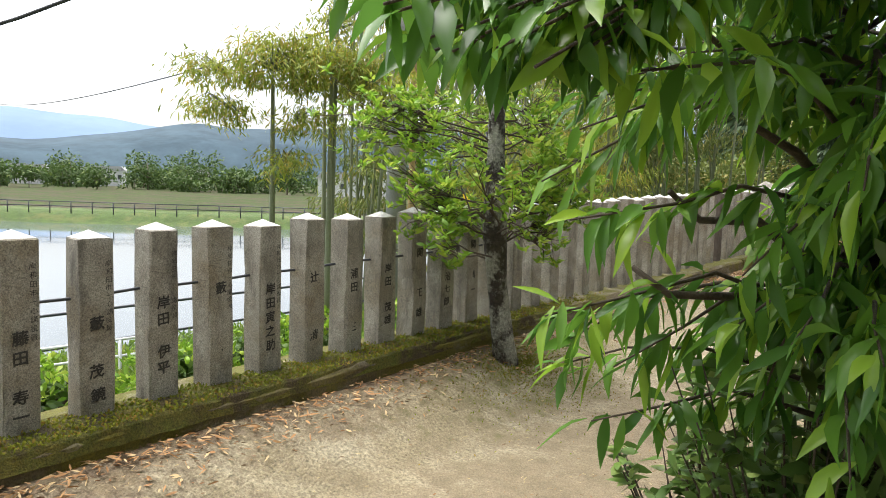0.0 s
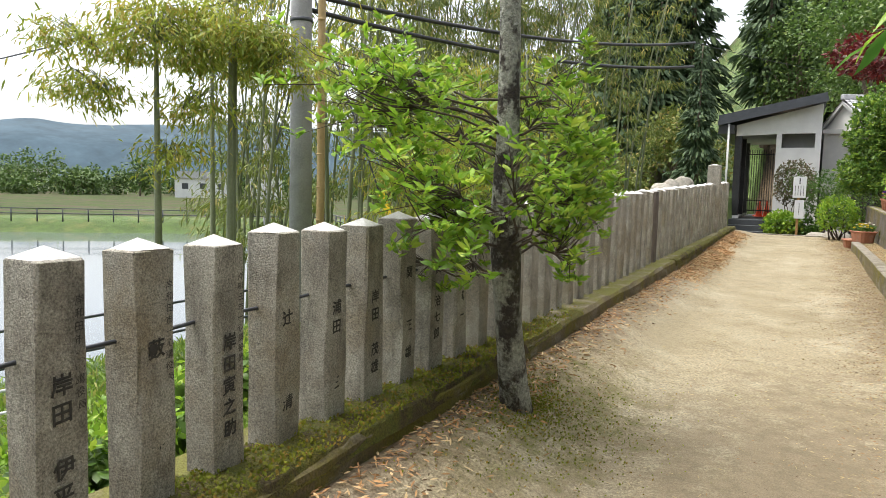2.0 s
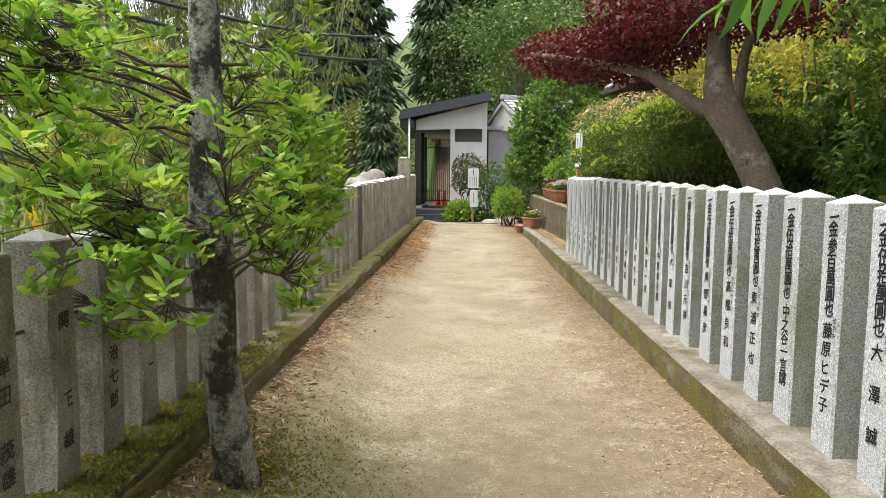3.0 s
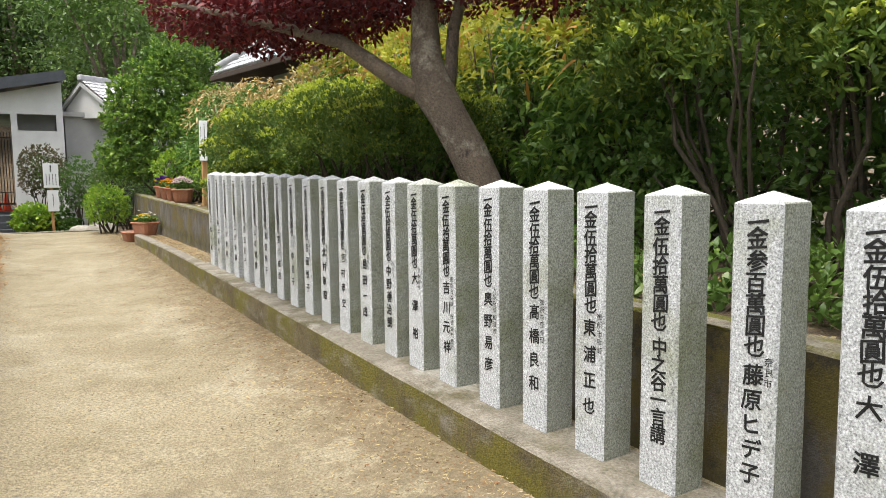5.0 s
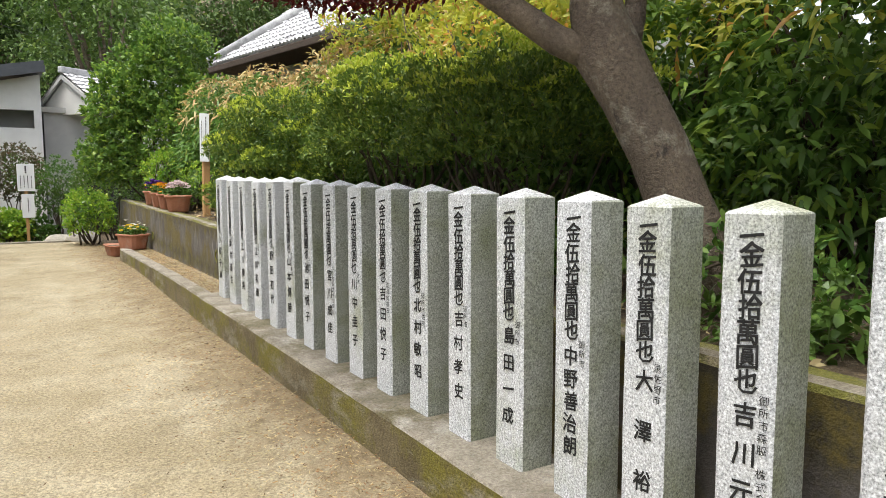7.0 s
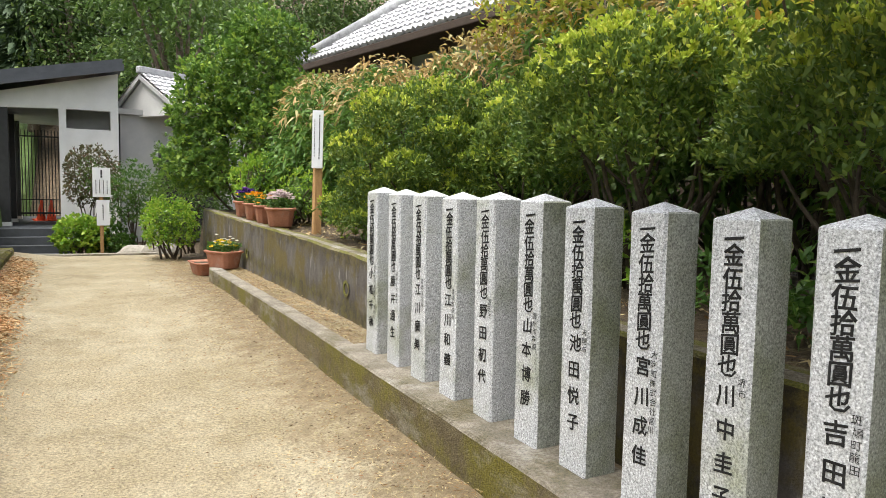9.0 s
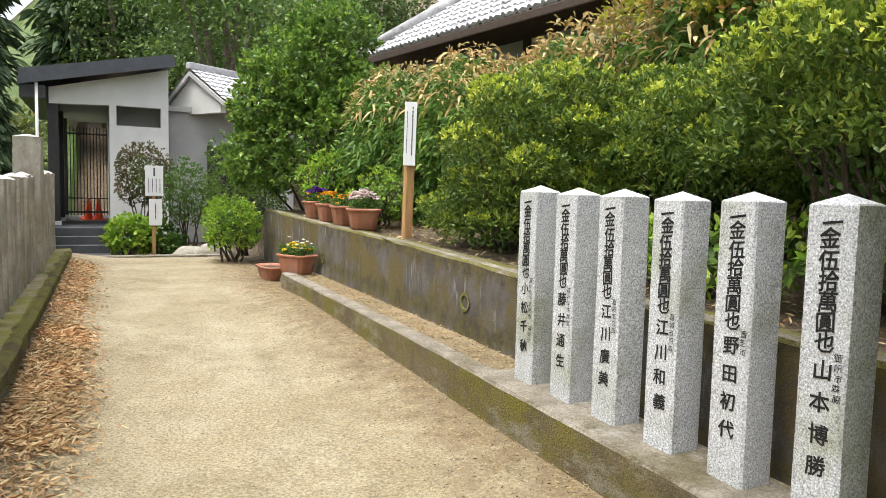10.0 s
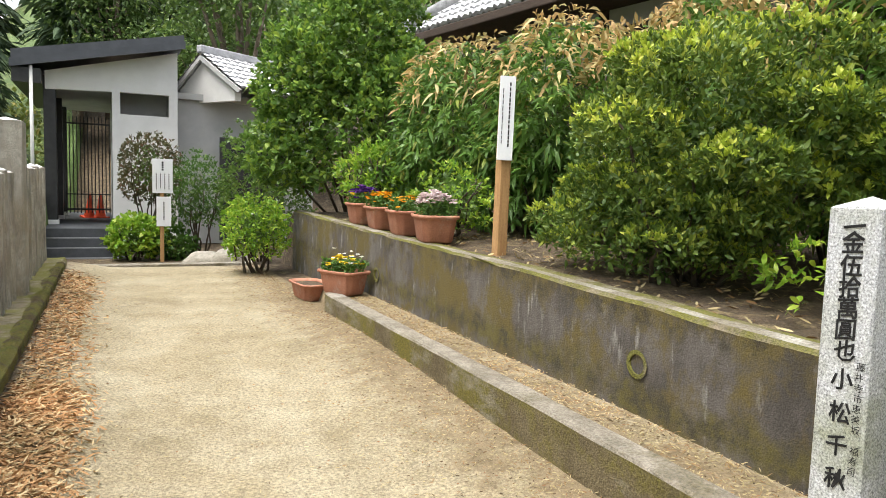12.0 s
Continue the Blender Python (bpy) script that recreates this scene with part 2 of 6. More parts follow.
M_field.node_tree.nodes["Principled BSDF"].inputs["Specular IOR Level"].default_value = 0.1
M_litter = leafy("dry bamboo litter", (0.46, 0.27, 0.13), (0.33, 0.18, 0.085), (0.55, 0.41, 0.24), 0.8, 0.1, 0.3, 1.0)
M_straw = leafy("pale straw litter", (0.50, 0.41, 0.24), (0.36, 0.28, 0.15), (0.28, 0.17, 0.08), 0.9, 0.05, 0.3, 1.0)

M_leaf_azalea = leafy("azalea leaf", (0.12, 0.17, 0.028), (0.05, 0.095, 0.02), (0.20, 0.24, 0.04), gain=1.45)
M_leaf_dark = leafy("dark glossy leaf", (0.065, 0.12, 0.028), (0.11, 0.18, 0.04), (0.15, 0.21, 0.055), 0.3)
M_leaf_bright = leafy("bright young leaf", (0.23, 0.36, 0.035), (0.12, 0.24, 0.028), (0.31, 0.40, 0.055), 0.4, 0.45, 0.25)
M_leaf_peach = leafy("long peach leaf", (0.125, 0.26, 0.034), (0.06, 0.15, 0.028), (0.22, 0.36, 0.04), 0.26, 0.45, 0.25)
M_leaf_mid = leafy("mid green leaf", (0.07, 0.15, 0.025), (0.045, 0.10, 0.02), (0.13, 0.21, 0.04))
M_leaf_tree = leafy("fresh tree leaf", (0.13, 0.22, 0.04), (0.06, 0.125, 0.026), (0.21, 0.30, 0.05), 0.4, 0.4, 0.2)
M_leaf_brown = leafy("withered long leaf", (0.40, 0.26, 0.13), (0.26, 0.20, 0.07), (0.45, 0.38, 0.20), 0.7, 0.3, 0.3)
M_leaf_long = leafy("lance leaf", (0.11, 0.21, 0.042), (0.075, 0.145, 0.032), (0.22, 0.27, 0.06), 0.4, 0.45)
M_leaf_maple = leafy("red maple leaf", (0.15, 0.015, 0.018), (0.07, 0.010, 0.014), (0.22, 0.03, 0.025), 0.5, 0.3, gain=1.0)
M_leaf_gold = leafy("golden young leaf", (0.38, 0.36, 0.05), (0.26, 0.30, 0.04), (0.42, 0.22, 0.06), 0.5, 0.45)
M_leaf_bamboo = leafy("bamboo leaf", (0.29, 0.32, 0.045), (0.15, 0.20, 0.03), (0.32, 0.27, 0.05), 0.5, 0.4, 0.25)
M_leaf_grove = leafy("grove leaf", (0.15, 0.18, 0.04), (0.085, 0.115, 0.028), (0.27, 0.23, 0.075), 0.6, 0.3)
M_leaf_russet = leafy("russet topped leaf", (0.10, 0.085, 0.04), (0.06, 0.07, 0.025), (0.16, 0.09, 0.06), 0.5)
M_leaf_cedar = leafy("cedar spray", (0.06, 0.095, 0.045), (0.035, 0.062, 0.03), (0.085, 0.125, 0.05), 0.7, 0.15)
M_leaf_wood = leafy("broadleaf wood", (0.07, 0.12, 0.03), (0.045, 0.08, 0.02), (0.12, 0.17, 0.04), 0.6, 0.25)
M_culm = surface("bamboo culm", (0.20, 0.22, 0.12), (0.13, 0.15, 0.07), 4, grain=30, speck=0.2, bump=0.1, rough=0.5, stretch=(1, 1, 0.2))
M_yellowculm = surface("dry bamboo pole", (0.46, 0.33, 0.14), (0.34, 0.23, 0.09), 4, grain=30, speck=0.2, bump=0.1, rough=0.5, stretch=(1, 1, 0.2))
M_concretepole = surface("concrete pole", (0.40, 0.40, 0.40), (0.32, 0.32, 0.32), 3, grain=60, bump=0.2)
M_cone = surface("orange cone plastic", (0.70, 0.08, 0.02), (0.62, 0.07, 0.02), 4, speck=0.1, bump=0.0, rough=0.5)
# Both hill colours have the blue haze of distance painted into them.
M_hill = surface("hill forest with painted haze", (0.06, 0.10, 0.13), (0.035, 0.065, 0.088), 0.012, grain=0.03, speck=0.25, bump=0.0, rough=1.0, vary=False)
M_farhill = surface("far hill with painted haze", (0.17, 0.25, 0.38), (0.155, 0.23, 0.355), 0.004, grain=0.01, speck=0.05, bump=0.0, rough=1.0, vary=False)
M_rock = surface("pale boulder", (0.40, 0.37, 0.31), (0.29, 0.27, 0.22), 4, grain=40, bump=0.6)
M_white = surface("white siding", (0.75, 0.75, 0.75), (0.68, 0.68, 0.68), 1, speck=0.05, bump=0.0)

mw, nw, lw, bw = nodes_of("pond water")
bw.inputs["Base Color"].default_value = (0.10, 0.12, 0.13, 1)
bw.inputs["Roughness"].default_value = 0.06
bumped(nw, lw, bw, noisy(nw, lw, 1.5, 3, 0.5, 0.2, 0.8), 0.03, 0.02)
M_water = mw


# ---- builders ----
def mesh_ob(name, verts, faces, mats, parent=None, smooth=False, slots=None):
    me = bpy.data.meshes.new(name)
    me.from_pydata([tuple(v) for v in verts], [], faces)
    for m in mats if isinstance(mats, (list, tuple)) else [mats]:
        me.materials.append(m)
    if slots is not None:
        me.polygons.foreach_set("material_index", slots)
    if smooth:
        me.polygons.foreach_set("use_smooth", [True] * len(faces))
    me.update()
    ob = new(name, me)
    if parent:
        ob.parent = parent
    return ob


def part(name, bm, material, parent=None, label="", smooth=False):
    """Links a bmesh as one mesh object under a thing or a part."""
    me = bpy.data.meshes.new(name)
    bm.to_mesh(me)
    bm.free()
    for m in material if isinstance(material, (list, tuple)) else [material]:
        me.materials.append(m)
    if smooth:
        me.polygons.foreach_set("use_smooth", [True] * len(me.polygons))
    ob = new(name, me)
    if parent:
        ob.parent = parent
    return tagged(ob, label) if label else ob


def empty(name, x, y, z):
    ob = new(name)
    ob.matrix_world = pose(x, y, z)
    ob.empty_display_size = 0.1
    return ob


def box(bm, x0, x1, y0, y1, z0, z1, bevel=0.0, mat=0):
    v = [bm.verts.new(p) for p in ((x0, y0, z0), (x1, y0, z0), (x1, y1, z0), (x0, y1, z0), (x0, y0, z1), (x1, y0, z1), (x1, y1, z1), (x0, y1, z1))]
    f = [bm.faces.new([v[i] for i in q]) for q in ((3, 2, 1, 0), (4, 5, 6, 7), (0, 1, 5, 4), (1, 2, 6, 5), (2, 3, 7, 6), (3, 0, 4, 7))]
    for q in f:
        q.material_index = mat
    if bevel:
        bmesh.ops.bevel(bm, geom=list({e for q in f for e in q.edges}), offset=bevel, segments=2, affect="EDGES", profile=0.5)
    return bm


def boxed(x0, x1, y0, y1, z0, z1, bevel=0.0):
    return box(bmesh.new(), x0, x1, y0, y1, z0, z1, bevel)


def tube(points, radii, sides=8):
    """Verts and faces of a tapered tube along points."""
    P = [Vector([float(c) for c in p]) for p in points]
    verts, faces, a = [], [], None
    for i, p in enumerate(P):
        d = (P[min(i + 1, len(P) - 1)] - P[max(i - 1, 0)]).normalized()
        a = d.orthogonal() if a is None else a - d * a.dot(d)
        if a.length < 1e-4:
            a = d.orthogonal()
        a.normalize()
        b = d.cross(a)
        for k in range(sides):
            w = 2 * math.pi * k / sides
            verts.append(p + float(radii[i]) * (math.cos(w) * a + math.sin(w) * b))
    for i in range(len(P) - 1):
        for k in range(sides):
            j = (k + 1) % sides
            faces.append((i * sides + k, i * sides + j, (i + 1) * sides + j, (i + 1) * sides + k))
    faces.append(tuple(range(sides))[::-1])
    faces.append(tuple((len(P) - 1) * sides + k for k in range(sides)))
    return verts, faces


def tubes(name, runs, mat, parent=None, sides=6):
    """Several tubes joined into one mesh; runs: (points, radii)."""
    V, F = [], []
    for pts, rad in runs:
        v, f = tube(pts, rad, sides)
        F += [tuple(i + len(V) for i in q) for q in f]
        V += v
    return mesh_ob(name, V, F, mat, parent, True)


def wander(rng, a, b, n, amount):
    """Points from a to b that stray a little."""
    a, b = np.array(a, float), np.array(b, float)
    out = [a + (b - a) * i / n for i in range(n + 1)]
    for i in range(1, n):
        out[i] = out[i] + rng.normal(0, amount, 3)
    return [tuple(p) for p in out]


def leaves(name, centres, direction, length, width, mat, parent=None, fold=0.25, droop=0.15, seed=1):
    """One mesh of many folded, drooping leaves: centres and directions are N x 3."""
    rng = np.random.default_rng(seed)
    n = len(centres)
    c, d = np.asarray(centres, float), np.asarray(direction, float)
    d = d / (np.linalg.norm(d, axis=1, keepdims=True) + 1e-9)
    L = length * rng.uniform(0.7, 1.25, (n, 1))
    W = width * rng.uniform(0.75, 1.2, (n, 1))
    ref = rng.normal(0, 1, (n, 3)) * 0.6 + np.array((0, 0, 1.0))
    side = np.cross(d, ref)
    side /= np.linalg.norm(side, axis=1, keepdims=True) + 1e-9
    up = np.cross(side, d)
    fall = np.array((0, 0, 1.0)) * L * droop
    low, high = c + d * L * 0.32 - fall * 0.1, c + d * L * 0.68 - fall * 0.46
    twist = up * W * fold
    v = np.stack([c, low + side * W * 0.46 + twist, low - side * W * 0.46 + twist * 0.4, high + side * W * 0.40 - twist * 0.3, high - side * W * 0.40 + twist, c + d * L - fall], 1).reshape(-1, 3)
    base = (np.arange(n) * 6)[:, None]
    tri = np.array(((0, 2, 1), (1, 2, 4), (1, 4, 3), (3, 4, 5)))
    f = (base[:, None, :] + tri[None]).reshape(-1, 3)
    me = bpy.data.meshes.new(name)
    me.vertices.add(len(v))
    me.vertices.foreach_set("co", v.ravel())
    me.loops.add(f.size)
    me.loops.foreach_set("vertex_index", f.ravel().astype(np.int32))
    me.polygons.add(len(f))
    me.polygons.foreach_set("loop_start", np.arange(0, f.size, 3, dtype=np.int32))
    me.materials.append(mat)
    me.update()
    ob = new(name, me)
    if parent:
        ob.parent = parent
    return ob


def unit(rng, n):
    v = rng.normal(0, 1, (n, 3))
    return v / np.linalg.norm(v, axis=1, keepdims=True)


def shell(rng, n, centre, radius, depth=0.3, low=-1.0, lumps=0.14):
    """Points near the lumpy skin of an ellipsoid, with their outward directions."""
    u = unit(rng, int(n * 2.2))
    u = u[u[:, 2] > low][:n]
    ph = rng.uniform(0, 6.28, 6)
    bump = sum(np.sin(k * u[:, a] * 5 + ph[i]) for i, (k, a) in enumerate(((1, 0), (1.6, 1), (1.3, 2), (2.3, 0), (2.6, 1), (2.1, 2)))) / 6
    r = (1 + lumps * bump) * (1 - depth * rng.random(len(u)) ** 1.6)
    return np.array(centre) + u * r[:, None] * np.array(radius), u


def lerp(y, table):
    ys, zs = zip(*table)
    return float(np.interp(y, ys, zs))

# ---- the lie of the land ----
def kerb_left(y):
    return 0.47 + 0.0148 * (y - 1.9)


def fence_left(y):
    return -3.53 + 0.0115 * (y - 1.5)


def kerb_right(y):
    return lerp(y, ((-3, 0.2), (2, 0.355), (5.3, 0.43), (10, 0.56), (13, 0.63), (17, 0.66)))


def wall_top(y):
    return lerp(y, ((2, 0.97), (12, 1.15), (14, 1.22), (17, 1.29), (20, 1.38)))


def smooth(a, b, v):
    t = min(1.0, max(0.0, (v - a) / (b - a)))
    return t * t * (3 - 2 * t)


def path_z(x, y):
    z = lerp(y, ((-6, 0.0), (0, 0.09), (6, 0.175), (12, 0.285), (16, 0.45), (19, 0.52), (20.6, 0.53), (21.3, 0.40), (24, 0.17), (60, 0.25)))
    z += (0.23 - 0.10 * smooth(6, 16, y)) * smooth(-2.4, -3.2, x) * (1 - smooth(20, 22, y))
    z += 0.06 * smooth(-1.4, -0.65, x) * (1 - smooth(15, 17, y))
    return z + 0.012 * noise.noise((x * 1.1, y * 0.8, 3)) + 0.005 * noise.noise((x * 5, y * 5, 8))


POND = -3.6


def land(x, y):
    """Height of the ground and its kind: 0 path, 1 soil, 2 grass, 3 field."""
    a, b, c = -14.4 - x, 73.4 + 0.63 * x - 0.777 * y, 5.83 - 0.739 * x - 0.674 * y
    hill = max(0.0, 0.32 * (y - 40 - 0.4 * max(0.0, -x - 8))) * smooth(-34, -14, x)
    if x < -3.7:
        bank = lerp(x, ((-14.4, POND), (-9, -0.63), (-3.7, 0.17))) if x > -14.4 else POND - 1.0 * smooth(0, 3, min(a, b, c)) + min(1.2, max(0.0, -0.4 * min(b, c)))
        flat = bank + 0.05 * noise.noise((x * 0.6, y * 0.6, 1))
        if x > -6.2 and y > 11:
            flat = max(flat, flat + (1.45 - flat) * smooth(11, 14, y) * smooth(-6.2, -4.6, x))
        return flat + hill, 2 if x > -14.4 or min(b, c) > -9 else 3
    if x < -0.51:
        return path_z(x, y) + hill, 0 if y < 24 else 1
    if x < -0.105:
        if y < 17.4:
            return (kerb_right(y) - 0.03 if y > 1.5 else path_z(x, y)), 0
        return path_z(x, y), 1
    up = wall_top(y) - 0.03 + 0.10 * smooth(0, 2.5, x) + 0.03 * noise.noise((x * 2, y * 2, 5))
    k = smooth(2.2, 2.7, y) * (1 - smooth(20.2, 21.2, y))
    return up * k + (1 - k) * path_z(-0.7, y) + hill, 1


gx = np.unique(np.concatenate([[-3000, -1200, -600, -350, -250, -200, -160], np.arange(-130, -20, 2.0), np.arange(-20, -4, 0.5), np.arange(-4, -3.2, 0.1), np.arange(-3.2, -0.6, 0.13), [-0.66, -0.58, -0.53, -0.49, -0.4, -0.2, -0.12, -0.09], np.arange(0.0, 4, 0.25), np.arange(4, 40, 3.0), [60, 120, 400, 3000]]))
gy = np.unique(np.concatenate([[-3000, -400, -120, -60, -40, -30], np.arange(-20, -3, 1.5), np.arange(-3, 22, 0.15), np.arange(22, 90, 1.5), [95, 105, 120, 150, 200, 300, 600, 1500, 4000]]))
gv, gf, gs = [], [], []
for y in gy:
    for x in gx:
        gv.append((x, y, land(x, y)[0]))
nx = len(gx)
for j in range(len(gy) - 1):
    for i in range(nx - 1):
        gf.append((j * nx + i, j * nx + i + 1, (j + 1) * nx + i + 1, (j + 1) * nx + i))
        gs.append(land((gx[i] + gx[i + 1]) / 2, (gy[j] + gy[j + 1]) / 2)[1])
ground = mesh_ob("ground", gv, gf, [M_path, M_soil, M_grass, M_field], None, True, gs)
tagged(ground, "pale sandy path with soil beds and a grassy bank", "ground", kind="structure")

water = mesh_ob("water", [(-140, -160, POND), (-11, -160, POND), (-11, 120, POND), (-140, 120, POND)], [(0, 1, 2, 3)], M_water)
tagged(water, "still grey pond reflecting the pale sky", "pond", kind="structure")


# ---- kerbs and retaining wall ----
def strip(name, ys, section, mats, slots, wobble=0.006, seed=3):
    """A long moulding: section(y) gives the same number of (x, z) points at every y."""
    V, F, S = [], [], []
    rng = np.random.default_rng(seed)
    for y in ys:
        for x, z in section(y):
            V.append((x + rng.normal(0, wobble), y, z + rng.normal(0, wobble * 0.6)))
    m = len(section(ys[0]))
    for j in range(len(ys) - 1):
        for i in range(m - 1):
            F.append((j * m + i, j * m + i + 1, (j + 1) * m + i + 1, (j + 1) * m + i))
            S.append(slots[i])
    F += [tuple(range(m))[::-1], tuple((len(ys) - 1) * m + i for i in range(m))]
    S += [slots[0], slots[0]]
    return mesh_ob(name, V, F, mats, None, False, S)


def left_section(y):
    x, z = fence_left(y), kerb_left(y)
    return [(x + 0.28, z - 0.5), (x + 0.275, z - 0.03), (x + 0.25, z), (x + 0.1, z + 0.003), (x - 0.1, z + 0.003), (x - 0.2, z), (x - 0.22, z - 0.7)]


def right_section(y):
    z = kerb_right(y)
    return [(-0.62, z - 0.6), (-0.62, z - 0.015), (-0.607, z), (-0.5, z + 0.002), (-0.34, z + 0.002), (-0.24, z), (-0.23, z - 0.5)]


def right_far_section(y):
    z = kerb_right(y)
    return [(-0.62, z - 0.6), (-0.62, z - 0.015), (-0.607, z), (-0.49, z + 0.002), (-0.48, z), (-0.475, z - 0.5)]


def wall_section(y):
    z = wall_top(y)
    return [(-0.17, z - 1.2), (-0.155, z - 0.02), (-0.14, z), (-0.06, z + 0.004), (0.02, z), (0.03, z - 1.0)]


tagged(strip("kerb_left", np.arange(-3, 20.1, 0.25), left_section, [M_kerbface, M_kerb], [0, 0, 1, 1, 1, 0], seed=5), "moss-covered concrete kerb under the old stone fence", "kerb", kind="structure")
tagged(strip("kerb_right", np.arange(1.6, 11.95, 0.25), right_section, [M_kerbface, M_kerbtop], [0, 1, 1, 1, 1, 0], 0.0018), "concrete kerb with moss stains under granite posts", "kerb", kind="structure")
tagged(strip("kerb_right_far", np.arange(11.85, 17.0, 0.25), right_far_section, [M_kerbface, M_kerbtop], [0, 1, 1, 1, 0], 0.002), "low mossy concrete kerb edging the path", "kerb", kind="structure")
wall = strip("retaining_wall", np.arange(2.5, 20.1, 0.25), wall_section, [M_wallstain, M_kerbtop, M_kerb], [0, 2, 1, 2, 2], 0.006)
tagged(wall, "water-stained concrete retaining wall with mossy top", "wall", kind="structure")
for y0, z0 in ((12.85, 0.86), (16.6, 0.86)):
    bm = bmesh.new()
    ro = bmesh.ops.create_circle(bm, segments=20, radius=0.075)["verts"]
    ri = bmesh.ops.create_circle(bm, segments=20, radius=0.052)["verts"]
    rin = [bm.verts.new((v.co.x, v.co.y, -0.12)) for v in ri]
    for k in range(20):
        j = (k + 1) % 20
        bm.faces.new((ro[k], ro[j], ri[j], ri[k]))
        bm.faces.new((ri[k], ri[j], rin[j], rin[k]))
    bm.faces.new(rin)
    bm.transform(Matrix.Translation((-0.166, y0, z0)) @ Matrix.Rotation(radians(-90), 4, "Y"))
    part("drain_pipe", bm, M_kerb, wall, "grey drain pipe mouth")
edge = part("trim", boxed(-3.15, -0.55, 20.75, 20.95, 0.2, 0.545, 0.01), M_kerbtop)
tagged(edge, "pale concrete edging across the path end", "edging", kind="structure")


# ---- inscriptions ----
GLYPHS = {}


def glyph(ch, size, bold, facing, mat):
    """A flat character as a mesh in the plane that faces -x (facing -1) or +x (1)."""
    key = (ch, size, facing)
    if key not in GLYPHS:
        cu = bpy.data.curves.new("char", "FONT")
        cu.body, cu.size, cu.align_x, cu.align_y, cu.resolution_u = ch, size, "CENTER", "CENTER", 1
        ob = bpy.data.objects.new("char", cu)
        cu.bevel_depth, cu.bevel_resolution = bold, 0
        flat = bpy.data.meshes.new_from_object(ob)
        me = bpy.data.meshes.new("character")
        lean = 0.10 + random.uniform(-0.06, 0.06)
        V = [(facing * v.co.z * 0.4, facing * v.co.x, v.co.y + lean * v.co.x) for v in flat.vertices]
        F = [tuple(p.vertices) for p in flat.polygons]
        me.from_pydata(V, [], F)
        me.materials.append(mat)
        bpy.data.meshes.remove(flat)
        bpy.data.objects.remove(ob)
        bpy.data.curves.remove(cu)
        GLYPHS[key] = me
    return GLYPHS[key]


def written(text, size, bold, facing, mat, post, face, shift, h):
    """Characters one below another on a post's face, each its own part."""
    for ch, down_by in text:
        ob = new("character", glyph(ch, size, bold, facing, mat))
        ob.parent = post
        ob.matrix_basis = pose(face, shift + random.uniform(-0.003, 0.003), h - down_by, random.uniform(-2, 2))


def down(text, start, stop, lone=0.0):
    n = len(text)
    gap = (stop - start) / max(1, n - 1)
    return [(ch, start + gap * i) for i, ch in enumerate(text) if ch != " "]


def stone_post(name, w, h, cap, sink, mats, seed, lean=0.0, chip=0.004):
    """A square stone post with worn edges and a low pyramid top, base at the origin."""
    rng = np.random.default_rng(seed)
    bm = bmesh.new()
    c = w / 2
    levels = [(-sink, c), (h * 0.33, c), (h * 0.66, c), (h - 0.006, c), (h, c - 0.006)]
    rings = []
    for z, r in levels:
        b = 0.009
        ring = []
        for sx, sy in ((1, 1), (-1, 1), (-1, -1), (1, -1)):
            p, q = (sx * r, sy * (r - b)), (sx * (r - b), sy * r)
            for px, py in ((p, q) if sx * sy > 0 else (q, p)):
                ring.append(bm.verts.new((px + rng.normal(0, chip * 0.3), py + rng.normal(0, chip * 0.3), z)))
        rings.append(ring)
    for a, b in zip(rings, rings[1:]):
        for k in range(8):
            j = (k + 1) % 8
            # Side k == 5 faces -y and takes the algae and painted-shade granite.
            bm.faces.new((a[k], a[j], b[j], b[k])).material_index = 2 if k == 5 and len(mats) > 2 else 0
    top = bm.verts.new((rng.normal(0, 0.002), rng.normal(0, 0.002), h + cap))
    for k in range(8):
        f = bm.faces.new((rings[-1][k], rings[-1][(k + 1) % 8], top))
        f.material_index = 1
    return part(name, bm, mats)


NAMES = ["小松千秋", "藤井通生", "江川廣美", "江川和義", "野田初代", "山本博勝", "池田悦子", "宮川成佳", "川中圭子", "吉田悦子", "北村敏昭", "吉村孝史",
         "島田一成", "中野善治朗", "大澤裕", "吉川元祥", "奥野易彦", "髙橋良和", "東浦正也", "中之谷一言講", "藤原ヒデ子", "大澤誠", ""]
TOWNS = {0: "藤井寺市恵美坂 福寿司", 1: "藤井寺市津堂", 2: "葛城市忍海", 3: "葛城市忍海", 4: "香芝市", 5: "御所市森脇", 6: "天理市", 7: "大淀町株式会社宮川", 8: "堺市", 9: "斑鳩町龍田", 10: "御所市佐田",
         11: "御所市", 12: "御所市", 13: "御所市", 14: "泉佐野市", 15: "御所市森脇 株式会社吉川", 16: "大阪府岸和田市", 17: "御所市西寺田", 18: "御所市幸町", 20: "奈良市", 21: "堺市"}
PITCH, WIDE = 0.36, 0.172
SET = {0: (-0.004, 0.008), 2: (0.007, 0.006), 4: (-0.003, 0.013), 5: (-0.017, 0.016), 6: (0.01, 0.007), 7: (-0.006, 0.007), 8: (-0.007, 0.004), 14: (0.027, 0.002), 15: (0.034, 0.0), 20: (-0.02, -0.008), 21: (-0.019, -0.012)}
